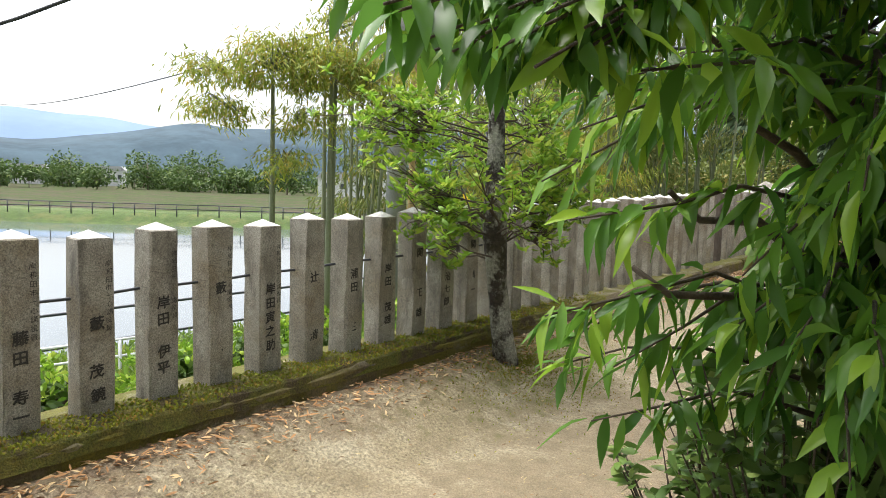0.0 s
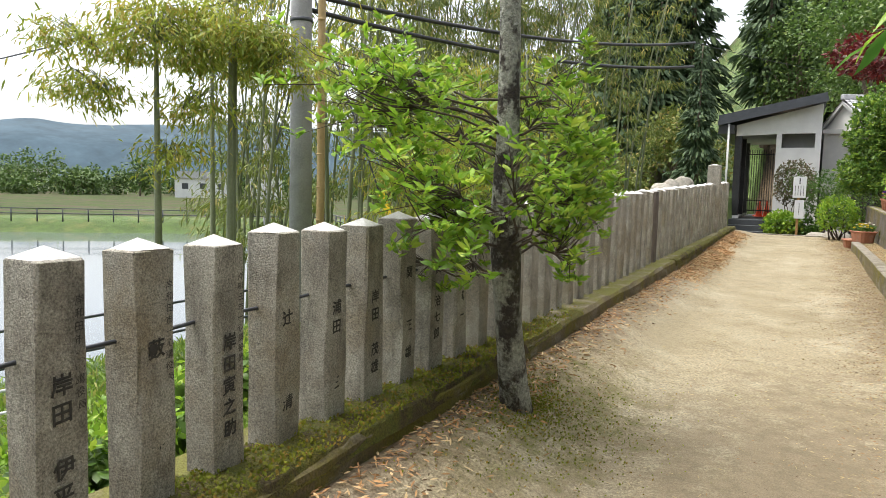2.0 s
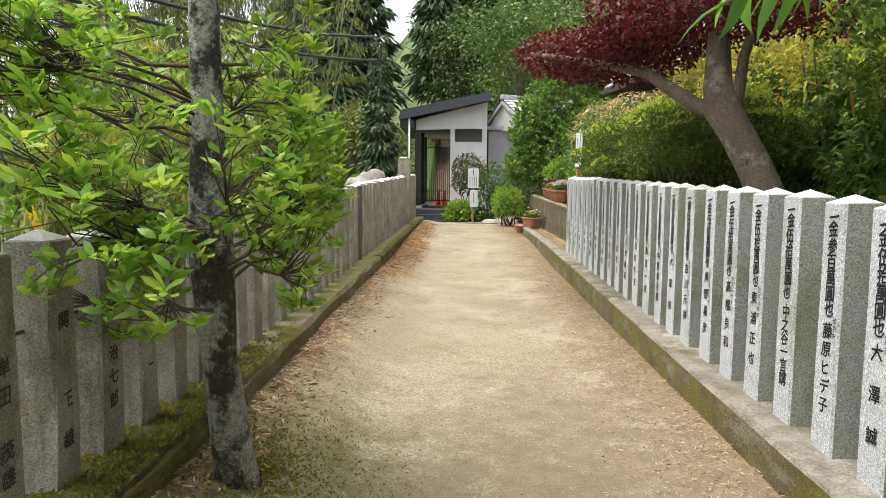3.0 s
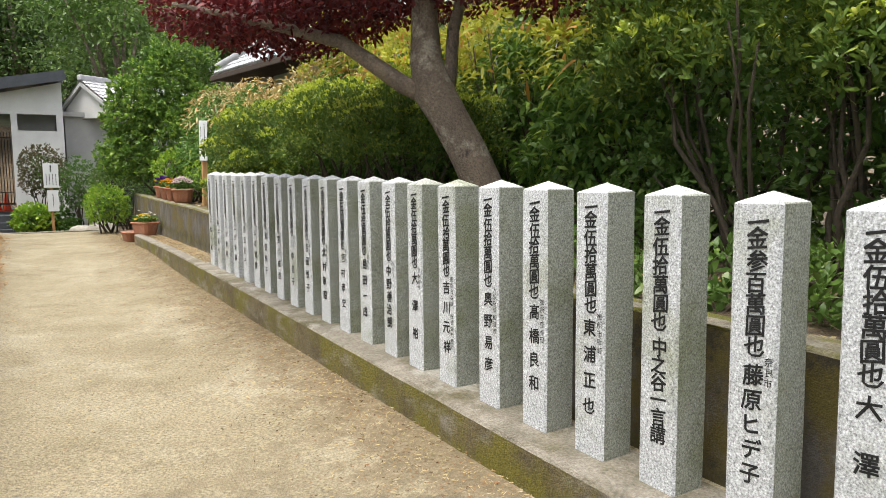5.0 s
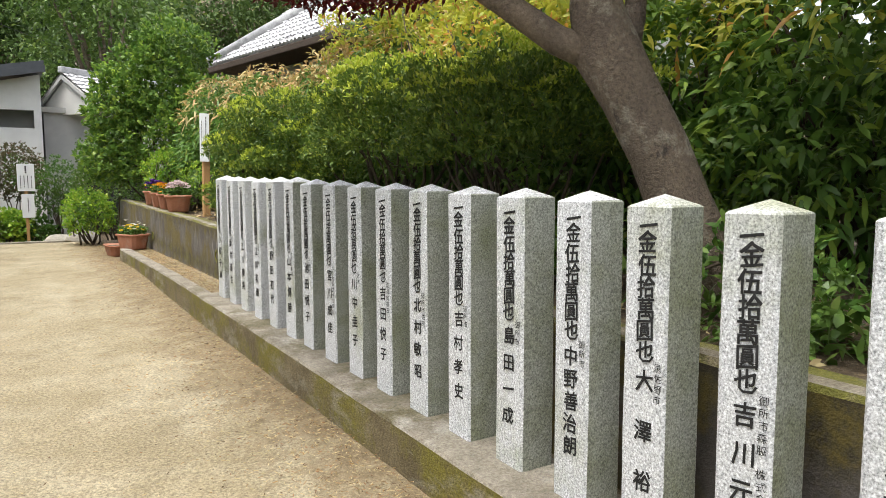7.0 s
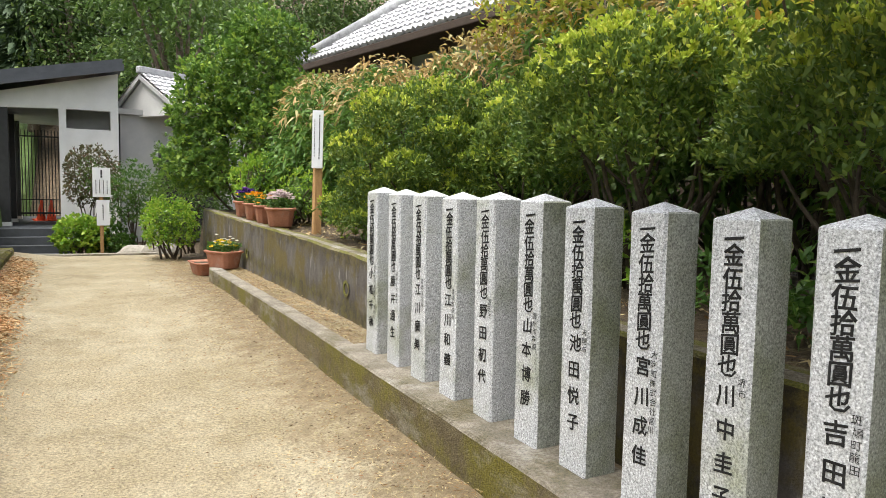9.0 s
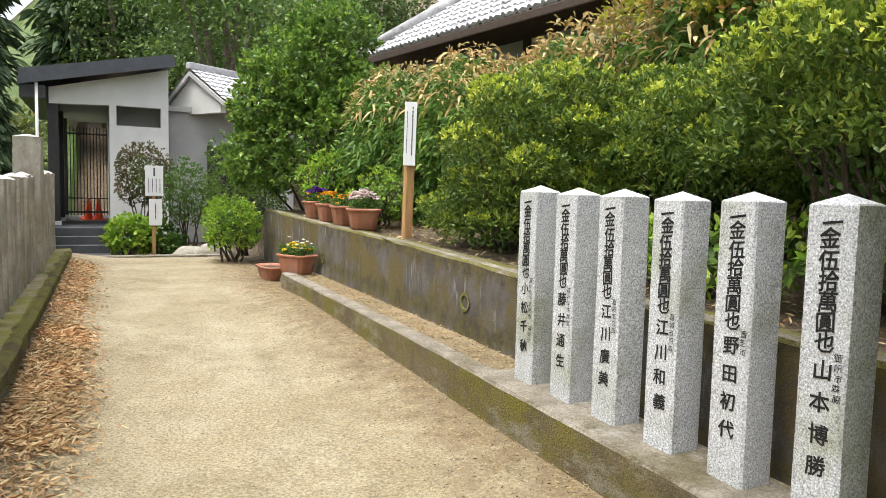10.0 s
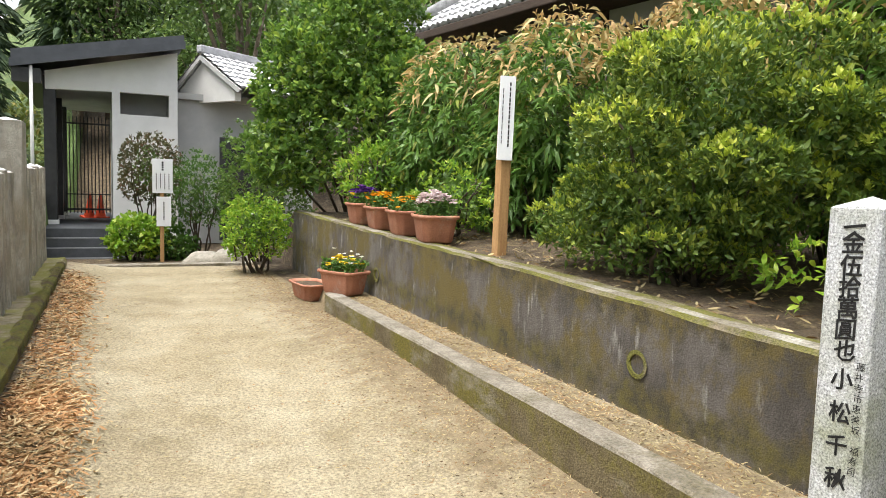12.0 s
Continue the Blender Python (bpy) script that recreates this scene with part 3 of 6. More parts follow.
for k, who in enumerate(NAMES):
    off, rise = SET.get(k, (0.0, 0.003))
    y = 11.607 - PITCH * k + off
    z = kerb_right(y)
    top = 1.729 - 0.0085 * k + rise
    h = top - z - 0.035
    post = stone_post("granite_post", WIDE, h, 0.035, 0.05, [M_granite, M_granite, M_algaeshadegranite] if k > 4 else [M_granite, M_granite], 100 + k)
    post.matrix_world = pose(-0.365, y, z, 0, 0, random.uniform(-0.7, 0.7))
    tagged(post, "pale speckled granite donor post with black painted characters", "stone post", "granite donor posts")
    if who:
        sum_text = "一金参百萬圓也" if k == 20 else "一金伍拾萬圓也"
        text = [("一", 0.062), ("金", 0.108)] + down(sum_text[2:], 0.175, 0.425)
        text += down(who, 0.51, 0.81 if len(who) > 2 else 0.79)
        text = [(c, a * h) for c, a in text]
        face = -WIDE / 2 - 0.0025
        written(text, 0.075, 0.0014, -1, M_ink, post, face, -0.006, h)
        if k in TOWNS:
            t = TOWNS[k]
            small = [(c, a * h) for c, a in down(t, 0.46, 0.46 + 0.031 * (len(t) - 1))]
            written(small, 0.031, 0.0, -1, M_ink, post, face, -0.060, h)

OLD = {1: ("藤田 寿一", 0.5, 0.9), 2: ("藪 茂鏡", 0.47, 0.87), 3: ("岸田 伊平", 0.42, 0.8), 4: ("藪 史郎", 0.38, 0.74), 5: ("岸田寅之助", 0.42, 0.8), 6: ("辻  清", 0.4, 0.8),
       7: ("浦田 宏三", 0.4, 0.8), 8: ("岸田 茂雄", 0.4, 0.8), 9: ("関 正雄", 0.32, 0.8), 10: ("関 治七郎", 0.32, 0.75), 11: ("関 真一", 0.3, 0.7)}
i = -7
while True:
    y = 1.503 + 0.314 * (i - 2)
    if y > 20.0:
        break
    z, top = kerb_left(y), 1.335 + 0.0308 * (y - 1.5)
    tall = 17.05 < y < 17.35
    w = 0.27 if tall else 0.15
    top = 2.24 if tall else top + 0.012 * math.sin(i * 2.3)
    h = top - z - 0.035
    mats = [M_rustpost if 10.0 < y < 10.3 else M_oldstone, M_capstone]
    post = stone_post("stone_post", w, h, 0.035, 0.06, mats, 300 + i, chip=0.012)
    post.matrix_world = pose(fence_left(y), y, z, random.uniform(-0.6, 0.6), random.uniform(-0.6, 0.6), random.uniform(-2, 2))
    label = "tall weathered gate-end stone post with pyramid cap" if tall else "weathered grey granite fence post with carved characters" if i < 13 else "weathered grey granite fence post streaked with dirt"
    tagged(post, label, "stone post", "old stone fence posts")
    if i in OLD:
        who, a, b = OLD[i]
        written([(c, q * h) for c, q in down(who, a, b)], 0.066, 0.0016, 1, M_oldink, post, 0.0785, -0.006, h)
        if i < 6:
            written([(c, q * h) for c, q in down("岸和田市一心講役員", 0.14, 0.50)], 0.03, 0.0, 1, M_oldink, post, 0.0785, 0.05, h)
    i += 1
rod_y = np.arange(-0.9, 4.6, 0.157)
rod = tubes("iron_rod", [([(fence_left(q) - 0.02, q, 0.98 + 0.026 * q + random.uniform(-0.006, 0.006)) for q in rod_y], [0.0075] * len(rod_y))], M_darkmetal)
tagged(rod, "thin grey iron rod threaded through the stone posts", "rod")

# ---- moss and litter on the ground ----
rng = np.random.default_rng(11)


def scatter(name, n, pick, length, width, mat, label, seed, flat=0.15, fold=0.1, lift=0.01):
    r = np.random.default_rng(seed)
    P, D = [], []
    for _ in range(n):
        x, y = pick(r)
        P.append((x, y, land(x, y)[0] + lift + r.uniform(0, 0.012)))
        a = r.uniform(0, 6.28)
        D.append((math.cos(a), math.sin(a), r.normal(0, flat)))
    ob = leaves(name, P, D, length, width, mat, None, fold, 0.05, seed)
    return tagged(ob, label, "litter", kind="stuff")


def along_left(r):
    y = r.uniform(0.5, 19.5)
    return fence_left(y) + 0.29 + abs(r.normal(0, 0.16)), y


def heap_left(r):
    y = r.uniform(10.2, 19.0) if r.random() < 0.5 else r.uniform(12.0, 14.8)
    return fence_left(y) + 0.31 + abs(r.normal(0.16, 0.11)), y


def along_right(r):
    y = r.uniform(2.0, 20.0)
    return -0.63 - abs(r.normal(0, 0.35)), y


def anywhere(r):
    return r.uniform(-3.1, -0.65), r.uniform(0.5, 20.3)


def gutter(r):
    return r.uniform(-0.46, -0.18), r.uniform(11.7, 17.2)


def bed(r):
    return r.uniform(0.05, 1.2), r.uniform(3.0, 18.5)


scatter("fallen_leaves", 4200, along_left, 0.055, 0.011, M_litter, "dry brown bamboo leaves along the old fence", 21)
scatter("fallen_leaves", 11000, heap_left, 0.058, 0.011, M_litter, "drift of dry tan bamboo leaves beside the kerb", 22, 0.3, 0.1, 0.012)
scatter("straw_litter", 12000, along_right, 0.030, 0.0045, M_straw, "fine straw-coloured litter along the kerb", 23)
scatter("straw_litter", 3800, anywhere, 0.030, 0.004, M_straw, "scattered straw and twig bits on the path", 24)
scatter("fallen_leaves", 4500, gutter, 0.028, 0.0045, M_straw, "dry litter in the strip below the wall", 25, 0.3)
scatter("fallen_leaves", 1600, bed, 0.07, 0.016, M_straw, "dry leaves on the garden soil", 26, 0.35)

M_twigbits = leafy("dark twig bits", (0.16, 0.10, 0.055), (0.09, 0.06, 0.035), (0.24, 0.13, 0.07), 0.9, 0.0, 0.3, 1.0)
scatter("twig_litter", 5000, along_right, 0.022, 0.006, M_twigbits, "dark bark and twig crumbs along the kerb", 27)
scatter("twig_litter", 3000, along_left, 0.030, 0.008, M_twigbits, "dark bark and twig crumbs under the old fence", 28)
scatter("twig_litter", 900, gutter, 0.022, 0.006, M_twigbits, "dark leaf crumbs in the strip below the wall", 30)
scatter("twig_litter", 900, anywhere, 0.022, 0.006, M_twigbits, "dark leaf crumbs scattered over the path", 29)


def moss_section(y):
    x, z = fence_left(y), kerb_left(y)
    e = 1 - smooth(4.6, 6.2, y)
    lump = 0.012 + 0.012 * noise.noise((y * 4, 0, 0))
    return [(x + 0.286, z - 0.05 * e - 0.02), (x + 0.262, z - 0.004 + lump * 0.5 * e), (x + 0.20, z + lump * e), (x + 0.12, z + (lump + 0.01) * e), (x - 0.02, z + 0.01 * e), (x - 0.12, z - 0.002)]


tagged(strip("moss_bed", np.arange(-1.5, 6.3, 0.06), moss_section, [M_moss], [0] * 5, 0.004), "cushiony yellow-green moss along the fence kerb", "moss", kind="stuff")


def far_moss(y):
    x, z = fence_left(y), kerb_left(y)
    e = 0.5 + 0.5 * noise.noise((y * 2.2, 3, 0))
    return [(x + 0.288, z - 0.03 - 0.10 * e), (x + 0.286, z - 0.01), (x + 0.25, z + 0.008 + 0.012 * e), (x + 0.24 - 0.10 * e, z + 0.002)]


tagged(strip("moss_bed", np.arange(10.8, 19.6, 0.08), far_moss, [M_moss], [0] * 3, 0.004), "yellow-green moss edging the far fence kerb", "moss", kind="stuff")
moss_p, moss_d = [], []
for _ in range(9000):
    y = rng.uniform(-0.5, 6.5)
    if rng.random() < smooth(4.5, 6.5, y):
        continue
    x = fence_left(y) + rng.uniform(-0.02, 0.27)
    moss_p.append((x, y, kerb_left(y) + rng.uniform(0.005, 0.022)))
    moss_d.append((rng.normal(0, 0.7), rng.normal(0, 0.7), 1))
M_mossleaf = leafy("moss tuft", (0.17, 0.18, 0.02), (0.11, 0.13, 0.015), (0.20, 0.14, 0.03), 1.0, 0.3, 0.2)
tagged(leaves("moss_tufts", moss_p, moss_d, 0.022, 0.012, M_mossleaf, None), "yellow-green moss cushions between the stone posts", "moss", kind="stuff")
gp, gd = [], []
for _ in range(3500):
    a, q = rng.uniform(0, 6.28), abs(rng.normal(0, 0.5))
    x, y = -2.9 + q * math.cos(a) * 0.7, 4.3 + q * math.sin(a) * 1.2
    if x < fence_left(y) + 0.3:
        continue
    gp.append((x, y, land(x, y)[0]))
    gd.append((rng.normal(0, 0.6), rng.normal(0, 0.6), 1))
tagged(leaves("moss_tufts", gp, gd, 0.016, 0.010, M_mossleaf, None, seed=2), "thin moss on the earth round the tree", "moss", kind="stuff")


# ---- gate building ----
FY = 27.7
gate = empty("gate_building", -2.5, FY, 0.7)


def at_gate(bm):
    bm.transform(Matrix.Translation((2.5, -FY, -0.7)))
    return bm


def prism(x_z, y0, y1):
    """Extrudes a polygon of (x, z) points along y."""
    bm = bmesh.new()
    a = [bm.verts.new((x, y0, z)) for x, z in x_z]
    b = [bm.verts.new((x, y1, z)) for x, z in x_z]
    bm.faces.new(a)
    bm.faces.new(b[::-1])
    for k in range(len(a)):
        j = (k + 1) % len(a)
        bm.faces.new((a[j], a[k], b[k], b[j]))
    bmesh.ops.recalc_face_normals(bm, faces=bm.faces)
    return bm


def roof_z(x):
    return 4.09 + (x + 3.76) * 0.249


part("wall", at_gate(prism([(-3.76, 3.70), (-2.44, 3.75), (-2.44, 3.76), (-2.28, 3.76), (-1.24, 3.76), (-1.04, 3.76), (-1.04, roof_z(-1.04)), (-3.76, roof_z(-3.76))], FY, FY + 0.18)), M_plaster, gate, "white plastered upper wall")
part("wall", at_gate(boxed(-1.23, -1.04, FY, FY + 0.18, 0.3, 3.76)), M_plaster, gate)
part("wall", at_gate(boxed(-2.27, -1.23, FY, FY + 0.18, 0.3, 3.26)), M_plaster, gate)
part("pier", at_gate(boxed(-2.44, -2.27, FY, FY + 0.18, 0.3, 3.76)), M_plaster, gate)
part("side_screen", at_gate(boxed(-3.78, -3.70, FY + 0.3, FY + 2.35, 0.72, 3.76)), M_brownwood, gate, "dark boarded porch side")
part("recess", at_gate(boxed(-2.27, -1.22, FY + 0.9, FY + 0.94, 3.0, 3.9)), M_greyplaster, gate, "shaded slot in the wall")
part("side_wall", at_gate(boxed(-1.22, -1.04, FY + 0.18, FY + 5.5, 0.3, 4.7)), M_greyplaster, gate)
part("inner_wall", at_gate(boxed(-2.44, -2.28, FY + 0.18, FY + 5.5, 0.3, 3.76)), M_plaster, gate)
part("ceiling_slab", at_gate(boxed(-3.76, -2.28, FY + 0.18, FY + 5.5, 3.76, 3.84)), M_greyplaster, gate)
bm = prism([(-4.33, 4.40), (-0.95, 5.09), (-0.95, 4.86), (-4.33, 4.12)], FY - 0.55, FY + 6)
part("roof", at_gate(bm), M_darkmetal, gate, "dark grey sloping metal roof")
part("fascia", at_gate(prism([(-4.36, 4.20), (-0.92, 4.95), (-0.92, 4.78), (-4.36, 4.03)], FY - 0.60, FY - 0.55)), M_darkmetal, gate)
part("eave_soffit", at_gate(boxed(-4.33, -3.80, FY - 0.5, FY + 5.5, 3.75, 4.05)), M_black, gate)
for y in (FY + 0.05, FY + 2.4, FY + 4.6):
    p = part("pillar", at_gate(boxed(-3.80, -3.56, y, y + 0.22, 0.82, 4.0, 0.01)), M_black, gate)
    part("foot", at_gate(boxed(-3.82, -3.54, y - 0.02, y + 0.24, 0.72, 0.82)), M_plaster, p, "white stone foot")
part("floor_slab", at_gate(boxed(-3.9, -2.2, FY - 1.5, FY + 7, -0.2, 0.72)), M_steps, gate, "slate tiled porch floor")
for k in range(3):
    part("step", at_gate(boxed(-3.9, -2.2, FY - 1.8 - 0.3 * k, FY - 1.5 - 0.3 * k, -0.3, 0.54 - 0.18 * k, 0.008)), M_steps, gate)
bars = part("gate_leaf", at_gate(boxed(-3.55, -2.46, FY + 2.46, FY + 2.50, 3.15, 3.19)), M_black, gate, "black barred iron gate")
for k in range(13):
    x = -3.5 + k * 0.083
    part("bar", at_gate(boxed(x, x + 0.022, FY + 2.465, FY + 2.49, 0.88, 3.35)), M_black, bars)
part("rail", at_gate(boxed(-3.55, -2.46, FY + 2.46, FY + 2.50, 0.95, 1.0)), M_black, bars)
part("rail", at_gate(boxed(-3.55, -2.46, FY + 2.46, FY + 2.50, 1.35, 1.38)), M_black, bars)
v, f = tube([(-3.98 + 2.5, -0.5, 3.4), (-3.98 + 2.5, -0.5, 0.0)], [0.035, 0.035], 10)
mesh_ob("downpipe", v, f, M_plaster, gate, True)
tagged(gate, "white plastered gate building with dark sloping metal roof", "building")


def traffic_cone(x, y, z, lean):
    bm = bmesh.new()
    bmesh.ops.create_cone(bm, cap_ends=True, segments=16, radius1=0.13, radius2=0.025, depth=0.62, matrix=Matrix.Translation((0, 0, 0.35)))
    box(bm, -0.18, 0.18, -0.18, 0.18, 0, 0.04)
    ob = part("traffic_cone", bm, M_cone)
    ob.matrix_world = pose(x, y, z, lean, 0, 20)
    return tagged(ob, "orange-red plastic traffic cone behind the barred gate", "traffic cone", "traffic cones")


traffic_cone(-2.72, FY + 3.2, 0.72, 0)
traffic_cone(-3.0, FY + 3.3, 0.72, 8)

# ---- annexe with a tiled gable ----
annexe = empty("annexe", 0.2, 29.0, 0.3)


def moved(bm, x, y, z):
    bm.transform(Matrix.Translation((-x, -y, -z)))
    return bm


def tiled_roof(name, corner, along, up, n_along, n_up, mat, parent):
    """A slope of overlapping barrel tiles, joined: corner, eave vector, slope vector."""
    c, a, u = Vector(corner), Vector(along), Vector(up)
    nrm = a.cross(u).normalized()
    if nrm.z < 0:
        nrm = -nrm
    V, F = [], []
    prof = [(0.0, 0.0), (0.12, 0.012), (0.3, 0.03), (0.5, 0.012), (0.62, 0.0), (0.72, 0.035), (0.86, 0.045), (1.0, 0.0)]
    for j in range(n_up):
        for i in range(n_along):
            base = len(V)
            for s, lift in ((j, 0.05), (j + 1.12, 0.012)):
                for q, hgt in prof:
                    V.append(c + a * ((i + q) / n_along) + u * min(1.0, s / n_up) + nrm * (hgt + lift))
            m = len(prof)
            F += [(base + k, base + k + 1, base + m + k + 1, base + m + k) for k in range(m - 1)]
            for q, hgt in prof:
                V.append(c + a * ((i + q) / n_along) + u * (j / n_up) + nrm * (hgt - 0.01))
            F += [(base + 2 * m + k, base + 2 * m + k + 1, base + k + 1, base + k) for k in range(m - 1)]
    return mesh_ob(name, V, F, mat, parent)


part("wall", moved(boxed(-0.95, 2.5, 28.6, 33, 0.2, 3.9), 0.2, 29, 0.3), M_greyplaster, annexe, "grey plastered wall")
TURN_ROOF = Matrix.Translation((-0.45 - 0.2, 28.35 - 29, 0)) @ Matrix.Rotation(radians(-60), 4, "Z")
part("eave_board", moved(boxed(-1.0, 2.6, 28.45, 28.6, 3.8, 3.95), 0.2, 29, 0.3), M_greyplaster, annexe)


def turned(bm):
    bm.transform(TURN_ROOF)
    return bm


part("gable", turned(prism([(-1.0, 3.75 - 0.3), (1.15, 3.75 - 0.3), (1.15, 3.95 - 0.3), (0, 4.8 - 0.3), (-1.0, 4.1 - 0.3)], 0.12, 0.3)), M_plaster, annexe, "white plastered gable")
for c, al, up, na, nu in (((-1.25, 0, 4.05 - 0.3), (0, 4.5, 0), (1.25, 0, 0.9), 17, 6), ((1.5, 0, 4.0 - 0.3), (0, 4.5, 0), (-1.5, 0, 0.95), 17, 7)):
    t3 = TURN_ROOF.to_3x3()
    tiled_roof("roof", TURN_ROOF @ Vector(c), t3 @ Vector(al), t3 @ Vector(up), na, nu, M_tile, annexe)
part("ridge", turned(boxed(-0.1, 0.1, -0.05, 4.6, 4.95 - 0.3, 5.14 - 0.3, 0.03)), M_tile, annexe)
part("bargeboard", turned(prism([(-1.25, 4.0 - 0.3), (0, 4.9 - 0.3), (0, 4.78 - 0.3), (-1.15, 3.95 - 0.3)], -0.02, 0.04)), M_greyplaster, annexe)
part("bargeboard", turned(prism([(1.5, 3.97 - 0.3), (0, 4.9 - 0.3), (0, 4.78 - 0.3), (1.42, 3.9 - 0.3)], -0.02, 0.04)), M_greyplaster, annexe)
part("slatted_screen", moved(boxed(0.0, 1.6, 28.2, 28.3, 0.3, 2.9), 0.2, 29, 0.3), M_black, annexe, "black slatted screen")
tagged(annexe, "grey plastered annexe with silver tiled gable roof", "building")

# ---- tiled house above the garden ----
house = empty("house", 0, 0, 0)
EZ = 4.45
tiled_roof("roof", (0, 0, EZ), (0, -11, 0), (4.0, 0, 3.0), 38, 16, M_tile, house)
tiled_roof("roof", (0, 0, EZ), (8, 0, 0), (4.0, -4.0, 3.0), 28, 16, M_tile, house)
part("wall", boxed(0.9, 7, -10.6, -0.9, 3.5, EZ + 0.5), M_greyplaster, house, "grey plaster wall panels")
part("wall", boxed(0.88, 7, -10.6, -0.9, 1.0, 3.5), M_brownwood, house, "dark boarded lower wall")
for y in np.arange(-10.6, -0.9, 1.27):
    part("timber_post", boxed(0.84, 0.9, y, y + 0.14, 1.0, EZ + 0.4), M_brownwood, house)
part("beam", boxed(0.83, 0.9, -10.6, -0.9, EZ - 0.62, EZ - 0.4), M_brownwood, house)
part("eave_soffit", boxed(0.05, 0.9, -11, -0.05, EZ - 0.12, EZ - 0.03), M_brownwood, house)
part("gutter", boxed(-0.07, 0.05, -11, 0, EZ - 0.16, EZ - 0.02, 0.02), M_brownwood, house, "brown rain gutter")
v, f = tube([(0, 0, EZ + 0.12), (4.0, -4.0, EZ + 3.12)], [0.12, 0.12], 8)
mesh_ob("hip_ridge", v, f, M_tile, house, True)
v, f = tube([(4.0, -4.0, EZ + 3.1), (4.0, -11, EZ + 3.1)], [0.17, 0.17], 8)
mesh_ob("ridge", v, f, M_tile, house, True)
house.matrix_world = pose(2.2, 22.1, 0, 0, 0, 10)
tagged(house, "house with silver tiled hipped roof and dark timber", "house")


# ---- signs ----
def bars_on(name, n, x0, x1, z0, z1, y, mat, parent, width=0.012, seed=1):
    """Columns of broken strokes for writing that cannot be read."""
    r = np.random.default_rng(seed)
    bm = bmesh.new()
    for k in range(n):
        x = x0 + (x1 - x0) * (k + 0.5) / n
        z = z1
        while z > z0 + 0.04:
            s = r.uniform(0.018, 0.04)
            box(bm, x - width / 2, x + width / 2, y - 0.002, y, z - s, z)
            z -= s + r.uniform(0.006, 0.014)
    return tagged(part(name, bm, mat, parent), kind="stuff")


sign = empty("notice_sign", -1.62, 24.4, 0.2)
part("post", boxed(-0.035, 0.035, -0.02, 0.04, -0.1, 1.9, 0.004), M_postwood, sign, "wooden stake")
for x0, x1, z0, z1, n in ((-0.17, 0.19, 1.32, 1.97, 4), (-0.10, 0.16, 0.68, 1.25, 1)):
    b = part("board", boxed(x0, x1, -0.05, -0.02, z0, z1, 0.004), M_board, sign, "white board with black writing")
    if n > 1:
        bars_on("writing", 1, x0 + 0.1, x1 - 0.1, z1 - 0.24, z1 - 0.05, -0.053, M_ink, b, 0.035, 4)
        bars_on("writing", n, x0 + 0.03, x1 - 0.03, z0 + 0.05, z1 - 0.28, -0.053, M_ink, b, 0.016, 5)
    else:
        bars_on("writing", 1, x0 + 0.1, x1 - 0.1, z0 + 0.1, z1 - 0.1, -0.053, M_ink, b, 0.02, 6)
tagged(sign, "two white notice boards on a wooden stake", "sign")

stake = empty("garden_sign", 0.26, 14.95, 1.15)
part("post", boxed(-0.045, 0.045, -0.045, 0.045, -0.2, 1.46, 0.005), M_postwood, stake, "square pine post")
bd = part("board", boxed(-0.062, 0.062, -0.012, 0.012, 0.82, 1.48, 0.003), M_board, stake, "narrow white notice board")
bars_on("writing", 1, -0.005, 0.045, 0.90, 1.43, -0.014, M_ink, bd, 0.011, 8)
bars_on("writing", 1, -0.05, -0.02, 0.92, 1.38, -0.014, M_ink, bd, 0.006, 9)
bd.matrix_basis = pose(-0.03, -0.06, 0, 0, 0, -18)
stake.matrix_world = pose(0.26, 14.95, 1.15, -1, 1.5, 0)
tagged(stake, "white notice board on a new pine post", "sign")


